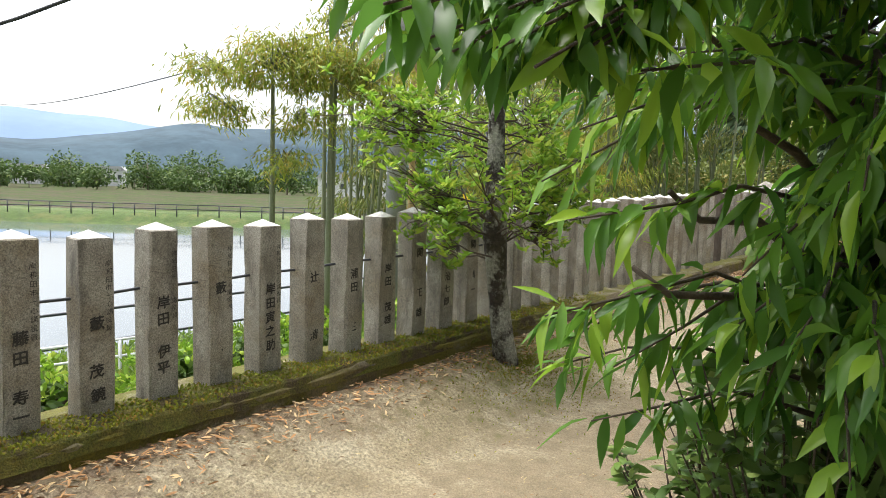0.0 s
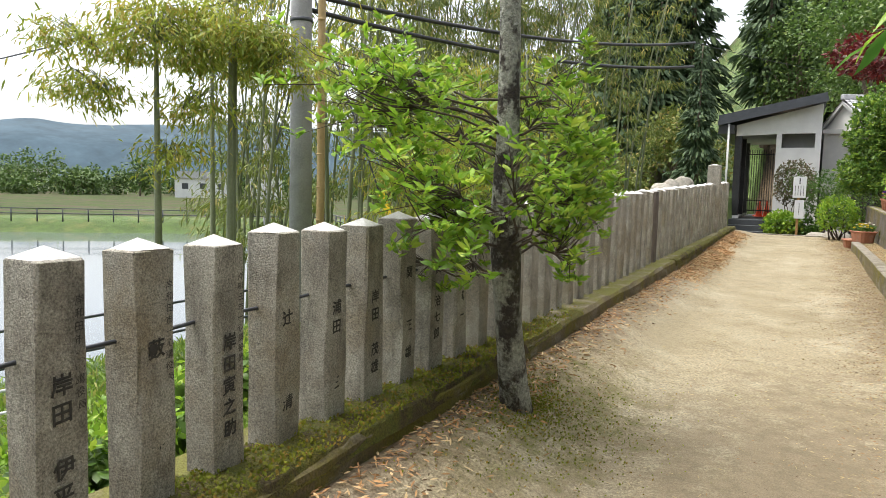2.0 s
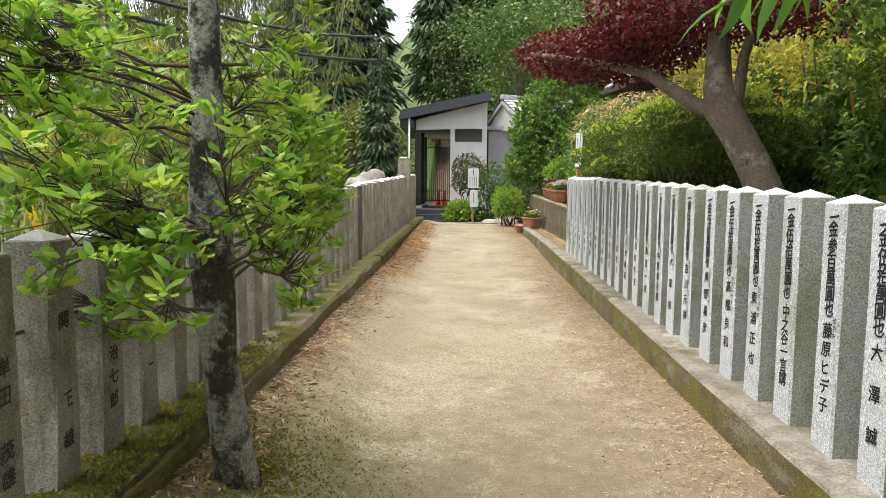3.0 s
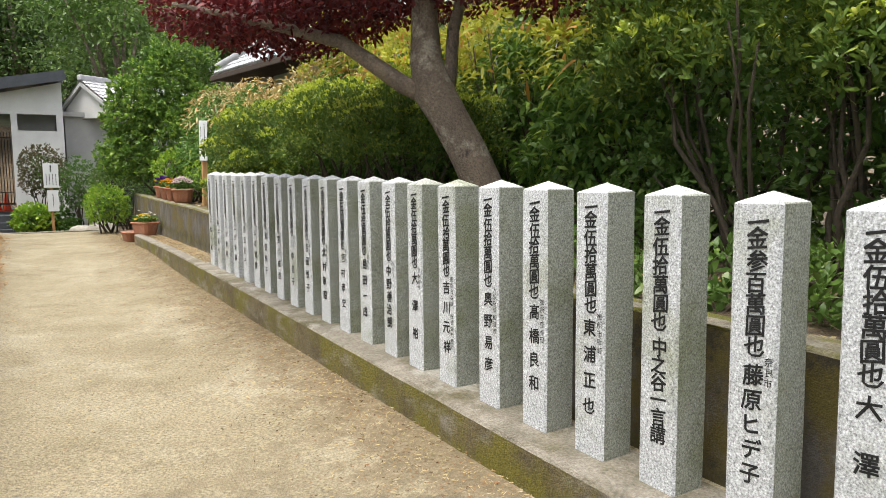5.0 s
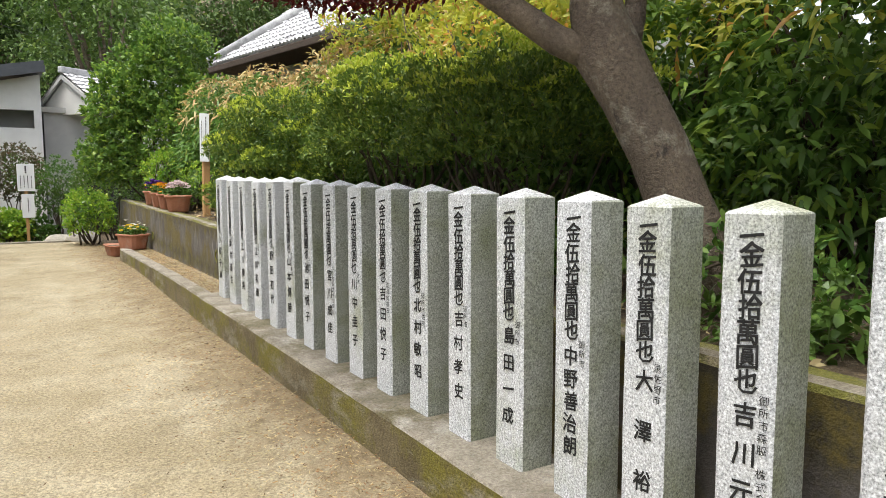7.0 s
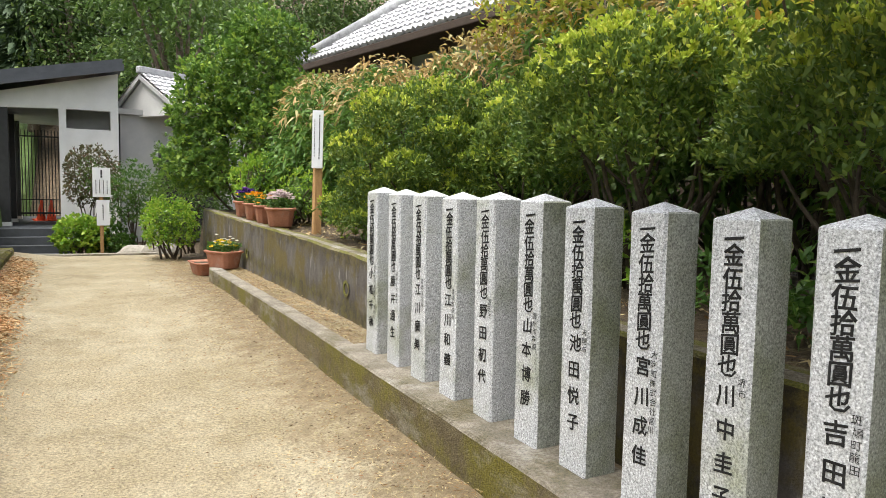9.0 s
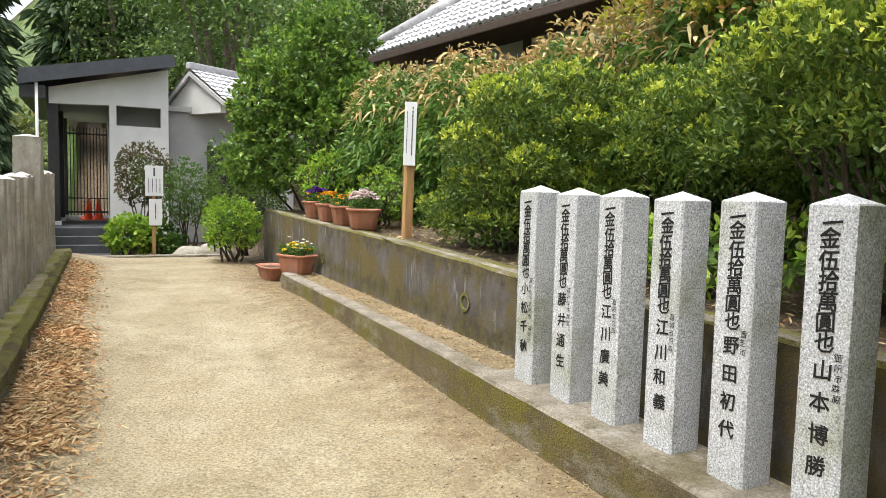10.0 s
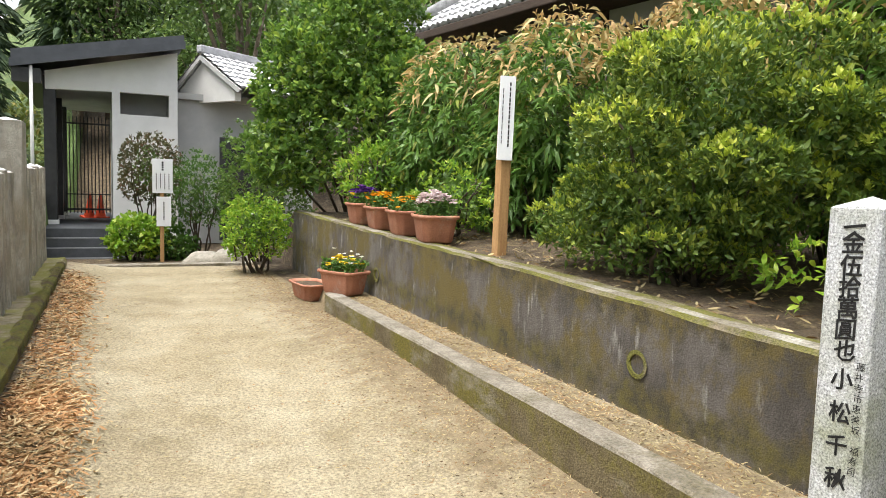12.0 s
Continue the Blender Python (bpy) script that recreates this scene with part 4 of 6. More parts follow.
# ---- planters ----
def planter(x, y, z, length, width, h, turn, flower_mats, seed, empty_pot=False):
    pot = empty("planter", x, y, z)
    n = 36
    bm = bmesh.new()

    def ring(s, zz, inset=0.0):
        out = []
        for k in range(n):
            w = 2 * math.pi * k / n
            c, q = math.cos(w), math.sin(w)
            e = 0.45
            sx, sy = abs(c) ** e * (1 if c > 0 else -1), abs(q) ** e * (1 if q > 0 else -1)
            scallop = 1 + 0.035 * math.cos(w * 10)
            out.append(bm.verts.new(((width / 2 * s - inset) * sx * scallop, (length / 2 * s - inset) * sy * scallop, zz)))
        return out
    rings = [ring(0.72, 0), ring(0.78, 0.02), ring(0.92, h * 0.8), ring(0.95, h * 0.86), ring(1.04, h * 0.88), ring(1.06, h * 0.97), ring(1.03, h), ring(0.96, h), ring(0.9, h * 0.85)]
    for a, b in zip(rings, rings[1:]):
        for k in range(n):
            j = (k + 1) % n
            bm.faces.new((a[k], a[j], b[j], b[k]))
    bm.faces.new(rings[0][::-1])
    part("pot", bm, M_terracotta, pot, "scalloped terracotta pot", True)
    bm = bmesh.new()
    bm.faces.new([bm.verts.new((v.x, v.y, h * 0.86)) for v in [Vector((width * 0.45 * math.cos(t), length * 0.45 * math.sin(t), 0)) for t in np.linspace(0, 2 * math.pi, 24, endpoint=False)]])
    part("soil", bm, M_soil, pot)
    r = np.random.default_rng(seed)
    if not empty_pot:
        m = 500
        p = np.column_stack([r.uniform(-0.42, 0.42, m) * width, r.uniform(-0.44, 0.44, m) * length, h * 0.9 + r.random(m) * 0.12])
        leaves("foliage", p, r.normal(0, 1, (m, 3)) + (0, 0, 0.8), 0.06, 0.025, M_leaf_mid, pot, seed=seed)
        for mat, count, height, size in flower_mats:
            p, d = [], []
            for _ in range(count):
                cx, cy = r.uniform(-0.42, 0.42) * width, r.uniform(-0.42, 0.42) * length
                cz = h + height * (1 - 2.0 * (cx / width) ** 2 - 2.0 * (cy / length) ** 2) + r.uniform(-0.03, 0.02)
                for q in range(6):
                    w = q * 1.047 + r.uniform(0, 0.4)
                    p.append((cx, cy, cz))
                    d.append((math.cos(w), math.sin(w), 0.35))
            tagged(leaves("blossom", p, d, size, size * 0.8, mat, pot, 0.1, 0.05, seed + 3), kind="stuff")
    pot.matrix_world = pose(x, y, z, 0, 0, turn)
    return pot


M_fl_pink = leafy("pale pink petals", (0.66, 0.50, 0.56), (0.74, 0.64, 0.66), (0.5, 0.35, 0.42), 0.6, 0.3, gain=1.0)
M_fl_orange = leafy("orange petals", (0.80, 0.30, 0.01), (0.75, 0.40, 0.01), None, 0.6, 0.3, gain=1.0)
M_fl_yellow = leafy("yellow petals", (0.80, 0.58, 0.02), (0.70, 0.50, 0.02), None, 0.6, 0.3, gain=1.0)
M_fl_purple = leafy("violet petals", (0.10, 0.02, 0.24), (0.06, 0.015, 0.16), (0.2, 0.06, 0.35), 0.6, 0.2, gain=1.0)
M_fl_white = leafy("white petals", (0.78, 0.76, 0.74), (0.7, 0.7, 0.7), None, 0.6, 0.3, gain=1.0)
M_fl_red = leafy("red petals", (0.6, 0.03, 0.02), (0.5, 0.02, 0.03), None, 0.6, 0.3, gain=1.0)
tagged(planter(0.06, 15.75, wall_top(15.75), 0.55, 0.36, 0.24, -14, [(M_fl_pink, 130, 0.20, 0.032)], 1), "terracotta planter of pale pink flowers on the wall", "planter")
tagged(planter(0.07, 16.4, wall_top(16.4), 0.55, 0.36, 0.24, -10, [(M_fl_orange, 40, 0.13, 0.03)], 2), "terracotta planter with orange flowers and stems", "planter")
tagged(planter(0.08, 17.05, wall_top(17.05), 0.55, 0.36, 0.24, -8, [(M_fl_orange, 45, 0.14, 0.035)], 3), "terracotta planter of orange pansies", "planter")
tagged(planter(0.09, 17.7, wall_top(17.7), 0.55, 0.36, 0.24, -5, [(M_fl_purple, 60, 0.18, 0.04), (M_fl_yellow, 12, 0.15, 0.03), (M_fl_red, 6, 0.12, 0.03)], 4), "terracotta planter of violet and yellow pansies", "planter")
tagged(planter(-0.42, 16.85, 0.645, 0.50, 0.34, 0.24, 25, [(M_fl_yellow, 26, 0.13, 0.035), (M_fl_white, 10, 0.22, 0.03)], 5), "terracotta pot of yellow and white pansies on the kerb", "planter")
tagged(planter(-0.56, 17.6, land(-0.58, 17.6)[0] - 0.01, 0.60, 0.34, 0.19, 4, [], 6, True), "old empty terracotta trough on the ground", "planter")


# ---- shrubs and trees ----
def shrub(name, x, y, z, blobs, mat, length, width, label, category="shrub", stems=8, seed=1, trim=0.12, bark=None, low=-0.75, depth=0.35, droop=0.12, out=0.8, lift=0.5, group="", cluster=7, fill=500, tiers=0, fresh=None, dome=0):
    """A bush of leaf clumps on branching stems; blobs: (dx, dy, dz, rx, ry, rz, count)."""
    r = np.random.default_rng(seed)
    ob = empty(name, x, y, z)
    runs = []
    for k in range(stems):
        bx, by, bz, rx, ry, rz, _ = blobs[k % len(blobs)]
        a = r.uniform(0, 6.28)
        tip = (bx + 0.7 * rx * math.cos(a), by + 0.7 * ry * math.sin(a), bz + rz * r.uniform(-0.2, 0.6))
        base = (bx * 0.4 + r.normal(0, 0.08), by * 0.6 + r.normal(0, 0.08), -0.05)
        pts = wander(r, base, tip, 4, 0.05)
        runs.append((pts, list(np.linspace(0.022, 0.006, 5))))
    tubes("stem", runs, bark or M_twig, ob, 5)
    P, D, Q, E = [], [], [], []
    whole = blobs
    if dome:
        for bx, by, bz, rx, ry, rz, n in whole:
            p, u = shell(r, dome, (bx, by, bz), (rx * 0.93, ry * 0.93, rz * 0.93), 0.14, low, 0.16)
            P.append(p)
            D.append(u * 0.5 + r.normal(0, 0.6, u.shape) + np.array((0, 0, lift)))
    if tiers:
        blobs = []
        for bx, by, bz, rx, ry, rz, n in whole:
            for k in range(tiers):
                g = (k + 0.5) / tiers
                h, a = 1 - (1 - low) * g, k * 2.4 + r.uniform(-0.4, 0.4)
                w, s = math.sqrt(max(0.0, 1 - h * h)), r.uniform(0.26, 0.44)
                blobs.append((bx + rx * 0.78 * w * math.cos(a), by + ry * 0.78 * w * math.sin(a), bz + rz * 0.78 * h, rx * s, ry * s, rz * s * 0.75, n // tiers))
        low = -0.15
    for bx, by, bz, rx, ry, rz, n in blobs:
        # Bright young leaves on upward skin only: the lit top is painted in.
        if fresh:
            p, u = shell(r, max(4, n // 13), (bx, by, bz + 0.012), (rx, ry, rz), 0.06, 0.35, trim)
            p, u = np.repeat(p, 7, 0), np.repeat(u, 7, 0)
            Q.append(p + r.normal(0, length * 0.12, p.shape))
            E.append(u * 0.3 + r.normal(0, 0.6, u.shape) + np.array((0, 0, 0.9)))
        p, u = shell(r, max(8, n // cluster), (bx, by, bz), (rx, ry, rz), depth, low, trim)
        p, u = np.repeat(p, cluster, 0), np.repeat(u, cluster, 0)
        P.append(p + r.normal(0, length * 0.22, p.shape))
        D.append(u * out * 0.6 + r.normal(0, 0.65, u.shape) + np.array((0, 0, lift)))
    leaves("foliage", np.concatenate(P), np.concatenate(D), length, width, mat, ob, 0.22, droop, seed)
    if fresh:
        leaves("young_foliage", np.concatenate(Q), np.concatenate(E), length * 0.9, width, fresh, ob, 0.2, droop, seed + 2)
    # Filler leaves in the dark leaf colour paint the shaded inside of the bush.
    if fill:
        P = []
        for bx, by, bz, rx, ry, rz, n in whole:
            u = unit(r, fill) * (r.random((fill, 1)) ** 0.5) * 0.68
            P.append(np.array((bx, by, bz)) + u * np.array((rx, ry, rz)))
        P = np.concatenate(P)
        leaves("inner_dark_foliage", P, r.normal(0, 1, P.shape), min(0.09, length * 1.3), min(0.045, width * 1.7), M_leaf_dark, ob, 0.15, droop, seed + 1)
    return tagged(ob, label, category, group)


shrub("azalea_bush", 0.68, 13.3, 1.15, [(0, 0, 0.80, 0.72, 1.05, 0.85, 17000), (-0.12, 0.3, 0.35, 0.6, 0.9, 0.45, 6000)], M_leaf_azalea, 0.055, 0.020, "tiered clipped azalea bush with fresh green tips", seed=31, stems=10, trim=0.25, depth=0.3, lift=0.8, tiers=17, low=-0.6, fresh=M_leaf_littip, fill=900, dome=2500)
shrub("azalea_bush", 0.85, 10.35, 1.15, [(0, 0, 0.95, 0.78, 0.85, 0.62, 15000)], M_leaf_azalea, 0.050, 0.018, "large rounded clipped azalea with bare lower stems", seed=32, stems=18, low=-0.35, trim=0.4, depth=0.3, lift=0.8, fresh=M_leaf_littip, fill=900, dome=9000)
shrub("azalea_bush", 0.8, 8.75, 1.1, [(0, 0, 0.88, 0.75, 0.9, 0.55, 15000)], M_leaf_azalea, 0.048, 0.017, "broad clipped azalea hedge, dark beneath", seed=33, stems=18, low=-0.35, trim=0.4, depth=0.3, lift=0.8, fresh=M_leaf_littip, fill=900, dome=9000)
shrub("azalea_bush", 1.25, 11.9, 1.15, [(0, 0, 0.85, 0.7, 0.7, 0.65, 9000)], M_leaf_azalea, 0.05, 0.018, "shaded azalea filling in behind the hedge", seed=36, stems=10, low=-0.5, trim=0.25, depth=0.3, lift=0.8, tiers=12, fresh=M_leaf_littip, fill=700, dome=6000)
shrub("evergreen_bush", 1.15, 5.5, 1.05, [(0, 0, 1.35, 0.8, 1.05, 0.75, 14000), (0.1, -0.9, 1.2, 0.75, 0.7, 0.8, 8000)], M_leaf_azalea, 0.060, 0.020, "tall dark evergreen bush with twisted bare branches", seed=34, stems=22, low=-0.45, trim=0.25, tiers=20, fresh=M_leaf_littip, fill=900, lift=0.7, dome=5000)
shrub("evergreen_bush", 1.05, 3.7, 1.0, [(0, 0, 1.35, 0.65, 0.7, 0.75, 13000)], M_leaf_azalea, 0.060, 0.020, "leafy evergreen bush beside the first posts", seed=35, stems=16, low=-0.5, trim=0.25, tiers=15, fresh=M_leaf_littip, lift=0.7, dome=7000)
for k, y in enumerate((3.6, 5.0, 6.4)):
    shrub("fern_shrub", 0.36, y, 1.0, [(0, 0, 0.12, 0.26, 0.75, 0.2, 900)], M_leaf_dark, 0.07, 0.025, "low dark green growth behind the posts", seed=430 + k, stems=5, group="low growth behind the posts", fill=200)
for k, (x, y, n) in enumerate(((2.1, 7.0, 2600), (2.2, 8.8, 2600), (2.2, 10.6, 2600), (2.1, 12.4, 3000), (2.0, 14.2, 3200), (1.6, 16.0, 3200), (1.3, 17.6, 2600))):
    h = 0.95 if k < 2 else 1.3 if k < 4 else 1.25
    n = int(n * 1.5)
    shrub("tall_shrub", x, y, 1.2, [(0, 0, h, 0.8, 1.1, 0.95, n), (-0.2, 0.3, h * 0.55, 0.7, 0.9, 0.7, n // 2)], M_leaf_tree if k < 2 else M_leaf_long, 0.12 if k < 2 else 0.14, 0.040, "tall shrub with dark glossy broad leaves" if k < 2 else "tall shrub with long drooping lance leaves", seed=40 + k, stems=12, droop=0.4 if k < 2 else 0.5, lift=0.1, group="tall shrubs behind the azaleas", fill=700)
    r = np.random.default_rng(60 + k)
    p, u = shell(r, 800, (x, y, 1.25 + h), (0.8, 1.1, 1.02), 0.1, 0.25)
    tagged(leaves("withered_leaves", p, u * 0.5 + r.normal(0, 0.4, u.shape), 0.16, 0.036, M_leaf_brown if k > 1 else M_leaf_gold, None, 0.2, 0.6, 70 + k), "pale tan young leaves topping the tall shrubs", "foliage", kind="stuff")
for k, y in enumerate(np.arange(2.6, 9.5, 1.3)):
    shrub("dark_bush", 2.7 + 0.2 * (k % 2), y, 1.1, [(0, 0, 1.15, 0.8, 0.95, 1.15, 2800)], M_leaf_mid, 0.10, 0.045, "dark evergreen bush at the back of the garden", seed=400 + k, stems=6, depth=0.6, group="dark bushes behind the hedge")
for k, y in enumerate((3.2, 4.6, 6.0)):
    shrub("dark_bush", 1.5, y, 1.05, [(0, 0, 0.45, 0.6, 0.8, 0.55, 2400)], M_leaf_dark, 0.08, 0.035, "low dark growth under the evergreens", seed=420 + k, stems=5, depth=0.6, group="low growth under evergreens")
for k, (x, y, z, n) in enumerate(((2.3, 6.2, 3.1, 1300), (2.2, 7.4, 3.1, 1500), (1.9, 8.6, 3.0, 1100), (2.0, 10.2, 3.25, 1300), (2.0, 11.8, 3.3, 1300), (1.9, 13.2, 3.1, 900), (1.7, 14.8, 2.9, 800))):
    shrub("golden_bush", x, y, 1.2, [(0, 0, z - 1.2, 0.6, 0.9, 0.4, n)], M_leaf_gold if k < 5 else M_leaf_brown, 0.11, 0.034, "shrub topped with golden and tan young leaves", seed=440 + k, stems=8, low=-0.4, fill=200, group="golden shrubs above the hedge")
shrub("fern_shrub", 0.45, 11.2, 1.12, [(0, 0, 0.25, 0.35, 1.5, 0.25, 1600)], M_leaf_bright, 0.07, 0.025, "low bright nandina growth behind the posts", seed=81)
shrub("fern_shrub", 0.4, 8.0, 1.08, [(0, 0, 0.2, 0.3, 1.8, 0.25, 1500)], M_leaf_mid, 0.07, 0.025, "low green growth under the hedge", seed=82)
shrub("broadleaf_tree", 0.75, 19.8, 1.3, [(0, 0, 1.1, 1.2, 1.4, 1.1, 4200), (-0.2, 0.2, 2.3, 1.0, 1.1, 0.9, 4200), (0.6, -0.6, 1.5, 0.9, 0.9, 1.0, 3000), (0.2, 0.1, 3.1, 0.8, 0.8, 0.6, 2200), (-0.75, 0.3, 1.9, 0.75, 0.8, 0.8, 2600), (-0.9, 0.4, 0.9, 0.6, 0.7, 0.8, 2000)], M_leaf_tree, 0.11, 0.055, "leafy green tree with broad leaves above the wall", "tree", 10, 83, 0.25)
shrub("bright_bush", 0.5, 18.4, 1.3, [(0, 0, 0.55, 0.5, 0.6, 0.45, 1600)], M_leaf_bright, 0.09, 0.03, "feathery bright green nandina", seed=84)
shrub("bright_bush", 0.35, 16.2, 1.27, [(0.1, 0, 0.35, 0.35, 0.6, 0.4, 900)], M_leaf_bright, 0.06, 0.022, "wispy light green growth behind planters", seed=85)
shrub("round_bush", -0.78, 19.6, 0.5, [(0, 0, 0.62, 0.45, 0.5, 0.5, 3000)], M_leaf_bright, 0.06, 0.03, "small bright green bush at the path edge", seed=86)
shrub("round_bush", -1.75, 25.6, 0.2, [(0, 0, 1.75, 0.62, 0.55, 0.8, 4500)], M_leaf_russet, 0.07, 0.03, "clipped russet-green ball bush before the gate wall", seed=87, low=-0.9)
shrub("nandina_bush", -0.9, 25.0, 0.2, [(0, 0, 1.3, 0.6, 0.5, 0.9, 3500)], M_leaf_mid, 0.07, 0.024, "feathery nandina bush beside the notice", seed=88)
shrub("ground_shrub", -2.05, 24.9, 0.15, [(0, 0, 0.45, 0.55, 0.5, 0.45, 1800)], M_leaf_bright, 0.11, 0.07, "low broad-leaved shrub beside the steps", seed=89)
shrub("ground_shrub", -1.35, 24.9, 0.15, [(0, 0, 0.3, 0.4, 0.4, 0.45, 1000)], M_leaf_mid, 0.10, 0.06, "low broad-leaved shrub behind the notice", seed=90)
shrub("dark_bush", 0.2, 23.6, 0.3, [(0, 0, 1.4, 0.9, 0.9, 1.5, 5000)], M_leaf_dark, 0.09, 0.045, "dark evergreen behind the tree", seed=91)

for x, y, z, sx, sy, sz in ((-1.05, 22.4, 0.36, 0.4, 0.35, 0.22), (-0.65, 22.1, 0.42, 0.35, 0.3, 0.26), (-4.1, 17.4, 1.62, 0.3, 0.3, 0.36), (-4.05, 15.6, 1.55, 0.22, 0.25, 0.28), (-4.05, 14.7, 1.5, 0.24, 0.3, 0.26)):
    bm = bmesh.new()
    bmesh.ops.create_icosphere(bm, subdivisions=3, radius=1)
    for v in bm.verts:
        v.co *= 1 + 0.22 * noise.noise(v.co * 1.4 + Vector((x, y, z)))
    ob = part("boulder", bm, M_rock, None, "", True)
    ob.matrix_world = pose(x, y, z, 0, 0, 30) @ Matrix.Diagonal((sx, sy, sz, 1))
    tagged(ob, "pale rounded boulder beside the path", "boulder")


# ---- tree in the path ----
def limb(r, a, b, r0, r1, n=6, stray=0.04):
    return wander(r, a, b, n, stray), list(np.linspace(r0, r1, n + 1))


r = np.random.default_rng(101)
tree = empty("evergreen_tree", -3.0, 4.12, 0.3)
trunk = [(0.02, 0.06, -0.1), (0.0, 0.02, 0.15), (-0.02, -0.06, 0.6), (-0.03, -0.10, 1.0), (-0.02, -0.13, 1.5), (-0.02, -0.14, 2.0), (-0.03, -0.16, 2.6), (0.0, -0.15, 3.4), (0.1, -0.1, 4.4)]
v, f = tube(trunk, [0.105, 0.082, 0.07, 0.088, 0.06, 0.055, 0.051, 0.046, 0.035], 14)
mesh_ob("trunk", v, f, M_bark, tree, True)
runs, P, D = [], [], []


def rosettes(pts, count, spread, n=9):
    """Twigs with upturned leaf rosettes along a branch."""
    for _ in range(count):
        q = np.array(pts[r.integers(3, 6)]) + r.normal(0, spread, 3)
        q[0] = min(q[0], 0.36)
        ahead, aside = 0.38 * q[0] - 0.925 * (q[1] + 0.1), abs(0.925 * q[0] + 0.38 * (q[1] + 0.1))
        if math.hypot(q[0], q[1] + 0.12) < 0.26 and r.random() < 0.6 or (ahead > 0 and aside < 0.16 and r.random() < 0.75):
            continue
        runs.append(([pts[3], tuple((np.array(pts[4]) + q) / 2), tuple(q)], [0.003, 0.0022, 0.0015]))
        for _ in range(n):
            w = r.uniform(0, 6.28)
            P.append(q + r.normal(0, 0.012, 3))
            D.append((math.cos(w), math.sin(w), r.uniform(0.25, 1.1)))


for k in range(42):
    a = k * 2.4 + r.uniform(-0.3, 0.3)
    z0 = r.uniform(0.75, 1.75)
    ln = r.uniform(0.55, 1.05)
    tip = (min(0.32, max(-0.95, ln * math.cos(a))), max(-0.78, -0.12 + ln * math.sin(a)), z0 + r.uniform(0.05, 0.35))
    ahead, aside = 0.38 * tip[0] - 0.925 * (tip[1] + 0.1), abs(0.925 * tip[0] + 0.38 * (tip[1] + 0.1))
    if ahead > 0.1 and aside < 0.25 and k % 2:
        continue
    pts, rad = limb(r, (-0.01, -0.12, z0), tip, 0.008, 0.003, 5, 0.03)
    runs.append((pts, rad))
    rosettes(pts, 21, 0.11)
for k in range(20):
    a = r.uniform(0, 6.28)
    z0 = r.uniform(2.2, 4.0)
    tip = (-0.25 + 0.6 * math.cos(a), 0.1 + 0.7 * math.sin(a), z0 + 0.4)
    pts, rad = limb(r, (0.03, -0.12, z0), tip, 0.02, 0.006, 5, 0.04)
    runs.append((pts, rad))
    rosettes(pts, 9, 0.11)
tubes("branch", runs, M_twig, tree, 5)
leaves("foliage", np.array(P), np.array(D), 0.072, 0.024, M_leaf_bright, tree, 0.2, 0.1, 101)
tagged(tree, "young evergreen tree with lichen-patched trunk and bright leaf rosettes", "tree")

# ---- red maple ----
r = np.random.default_rng(111)
maple = empty("maple_tree", 0.62, 7.15, 1.05)
bole = [(0.10, -0.04, -0.1), (0.05, -0.02, 0.04), (0.0, 0.0, 0.2), (-0.12, 0.06, 0.5), (-0.22, 0.11, 0.75), (-0.34, 0.18, 1.0), (-0.44, 0.24, 1.2), (-0.475, 0.275, 1.4), (-0.47, 0.31, 1.75), (-0.45, 0.35, 2.3)]
v, f = tube(bole, [0.24, 0.20, 0.165, 0.145, 0.14, 0.138, 0.15, 0.118, 0.095, 0.07], 20)
v = [p + Vector((0.016 * noise.noise(p * 5.0), 0.016 * noise.noise(p * 5.0 + Vector((9, 0, 0))), 0)) for p in v]
mesh_ob("trunk", v, f, M_maplebark, maple, True)
runs = [([(-0.42, 0.23, 1.15), (-0.62, 0.36, 1.24), (-0.80, 0.5, 1.40), (-0.97, 0.68, 1.57), (-1.25, 0.95, 1.68), (-1.6, 1.25, 1.80), (-1.95, 1.6, 1.92)], [0.085, 0.068, 0.06, 0.052, 0.042, 0.03, 0.014]),
        limb(r, (-0.36, 0.2, 1.1), (-0.19, 0.13, 2.3), 0.055, 0.03, 5, 0.02), limb(r, (-0.46, 0.35, 2.2), (0.1, -0.6, 2.9), 0.06, 0.02), limb(r, (-0.46, 0.35, 2.2), (-0.9, -0.5, 2.8), 0.06, 0.02), limb(r, (-0.46, 0.35, 2.2), (-0.2, 1.4, 2.8), 0.06, 0.02)]
tubes("limb", runs, M_maplebark, maple, 9)
P, D = [], []
for cx, cy, cz, rx, ry, rz, n in ((-1.1, 1.3, 1.85, 0.8, 1.1, 0.26, 5200), (-0.6, 0.5, 2.05, 1.0, 1.1, 0.3, 5500), (0.2, -0.6, 1.95, 0.8, 0.8, 0.28, 3800), (-0.4, 0.9, 2.5, 1.2, 1.4, 0.35, 2600), (-1.5, 2.0, 2.0, 0.6, 0.8, 0.25, 2600), (-0.3, -0.1, 2.9, 1.0, 1.0, 0.35, 1500)):
    u = unit(r, n) * (r.random((n, 1)) ** 0.4)
    P.append(np.array((cx, cy, cz)) + u * np.array((rx, ry, rz)))
    D.append(np.column_stack([r.normal(0, 1, n), r.normal(0, 1, n), r.normal(-0.3, 0.4, n)]))
leaves("foliage", np.concatenate(P), np.concatenate(D), 0.06, 0.028, M_leaf_maple, maple, 0.1, 0.2, 112)
tagged(maple, "red-leaved Japanese maple with smooth leaning trunk", "tree")
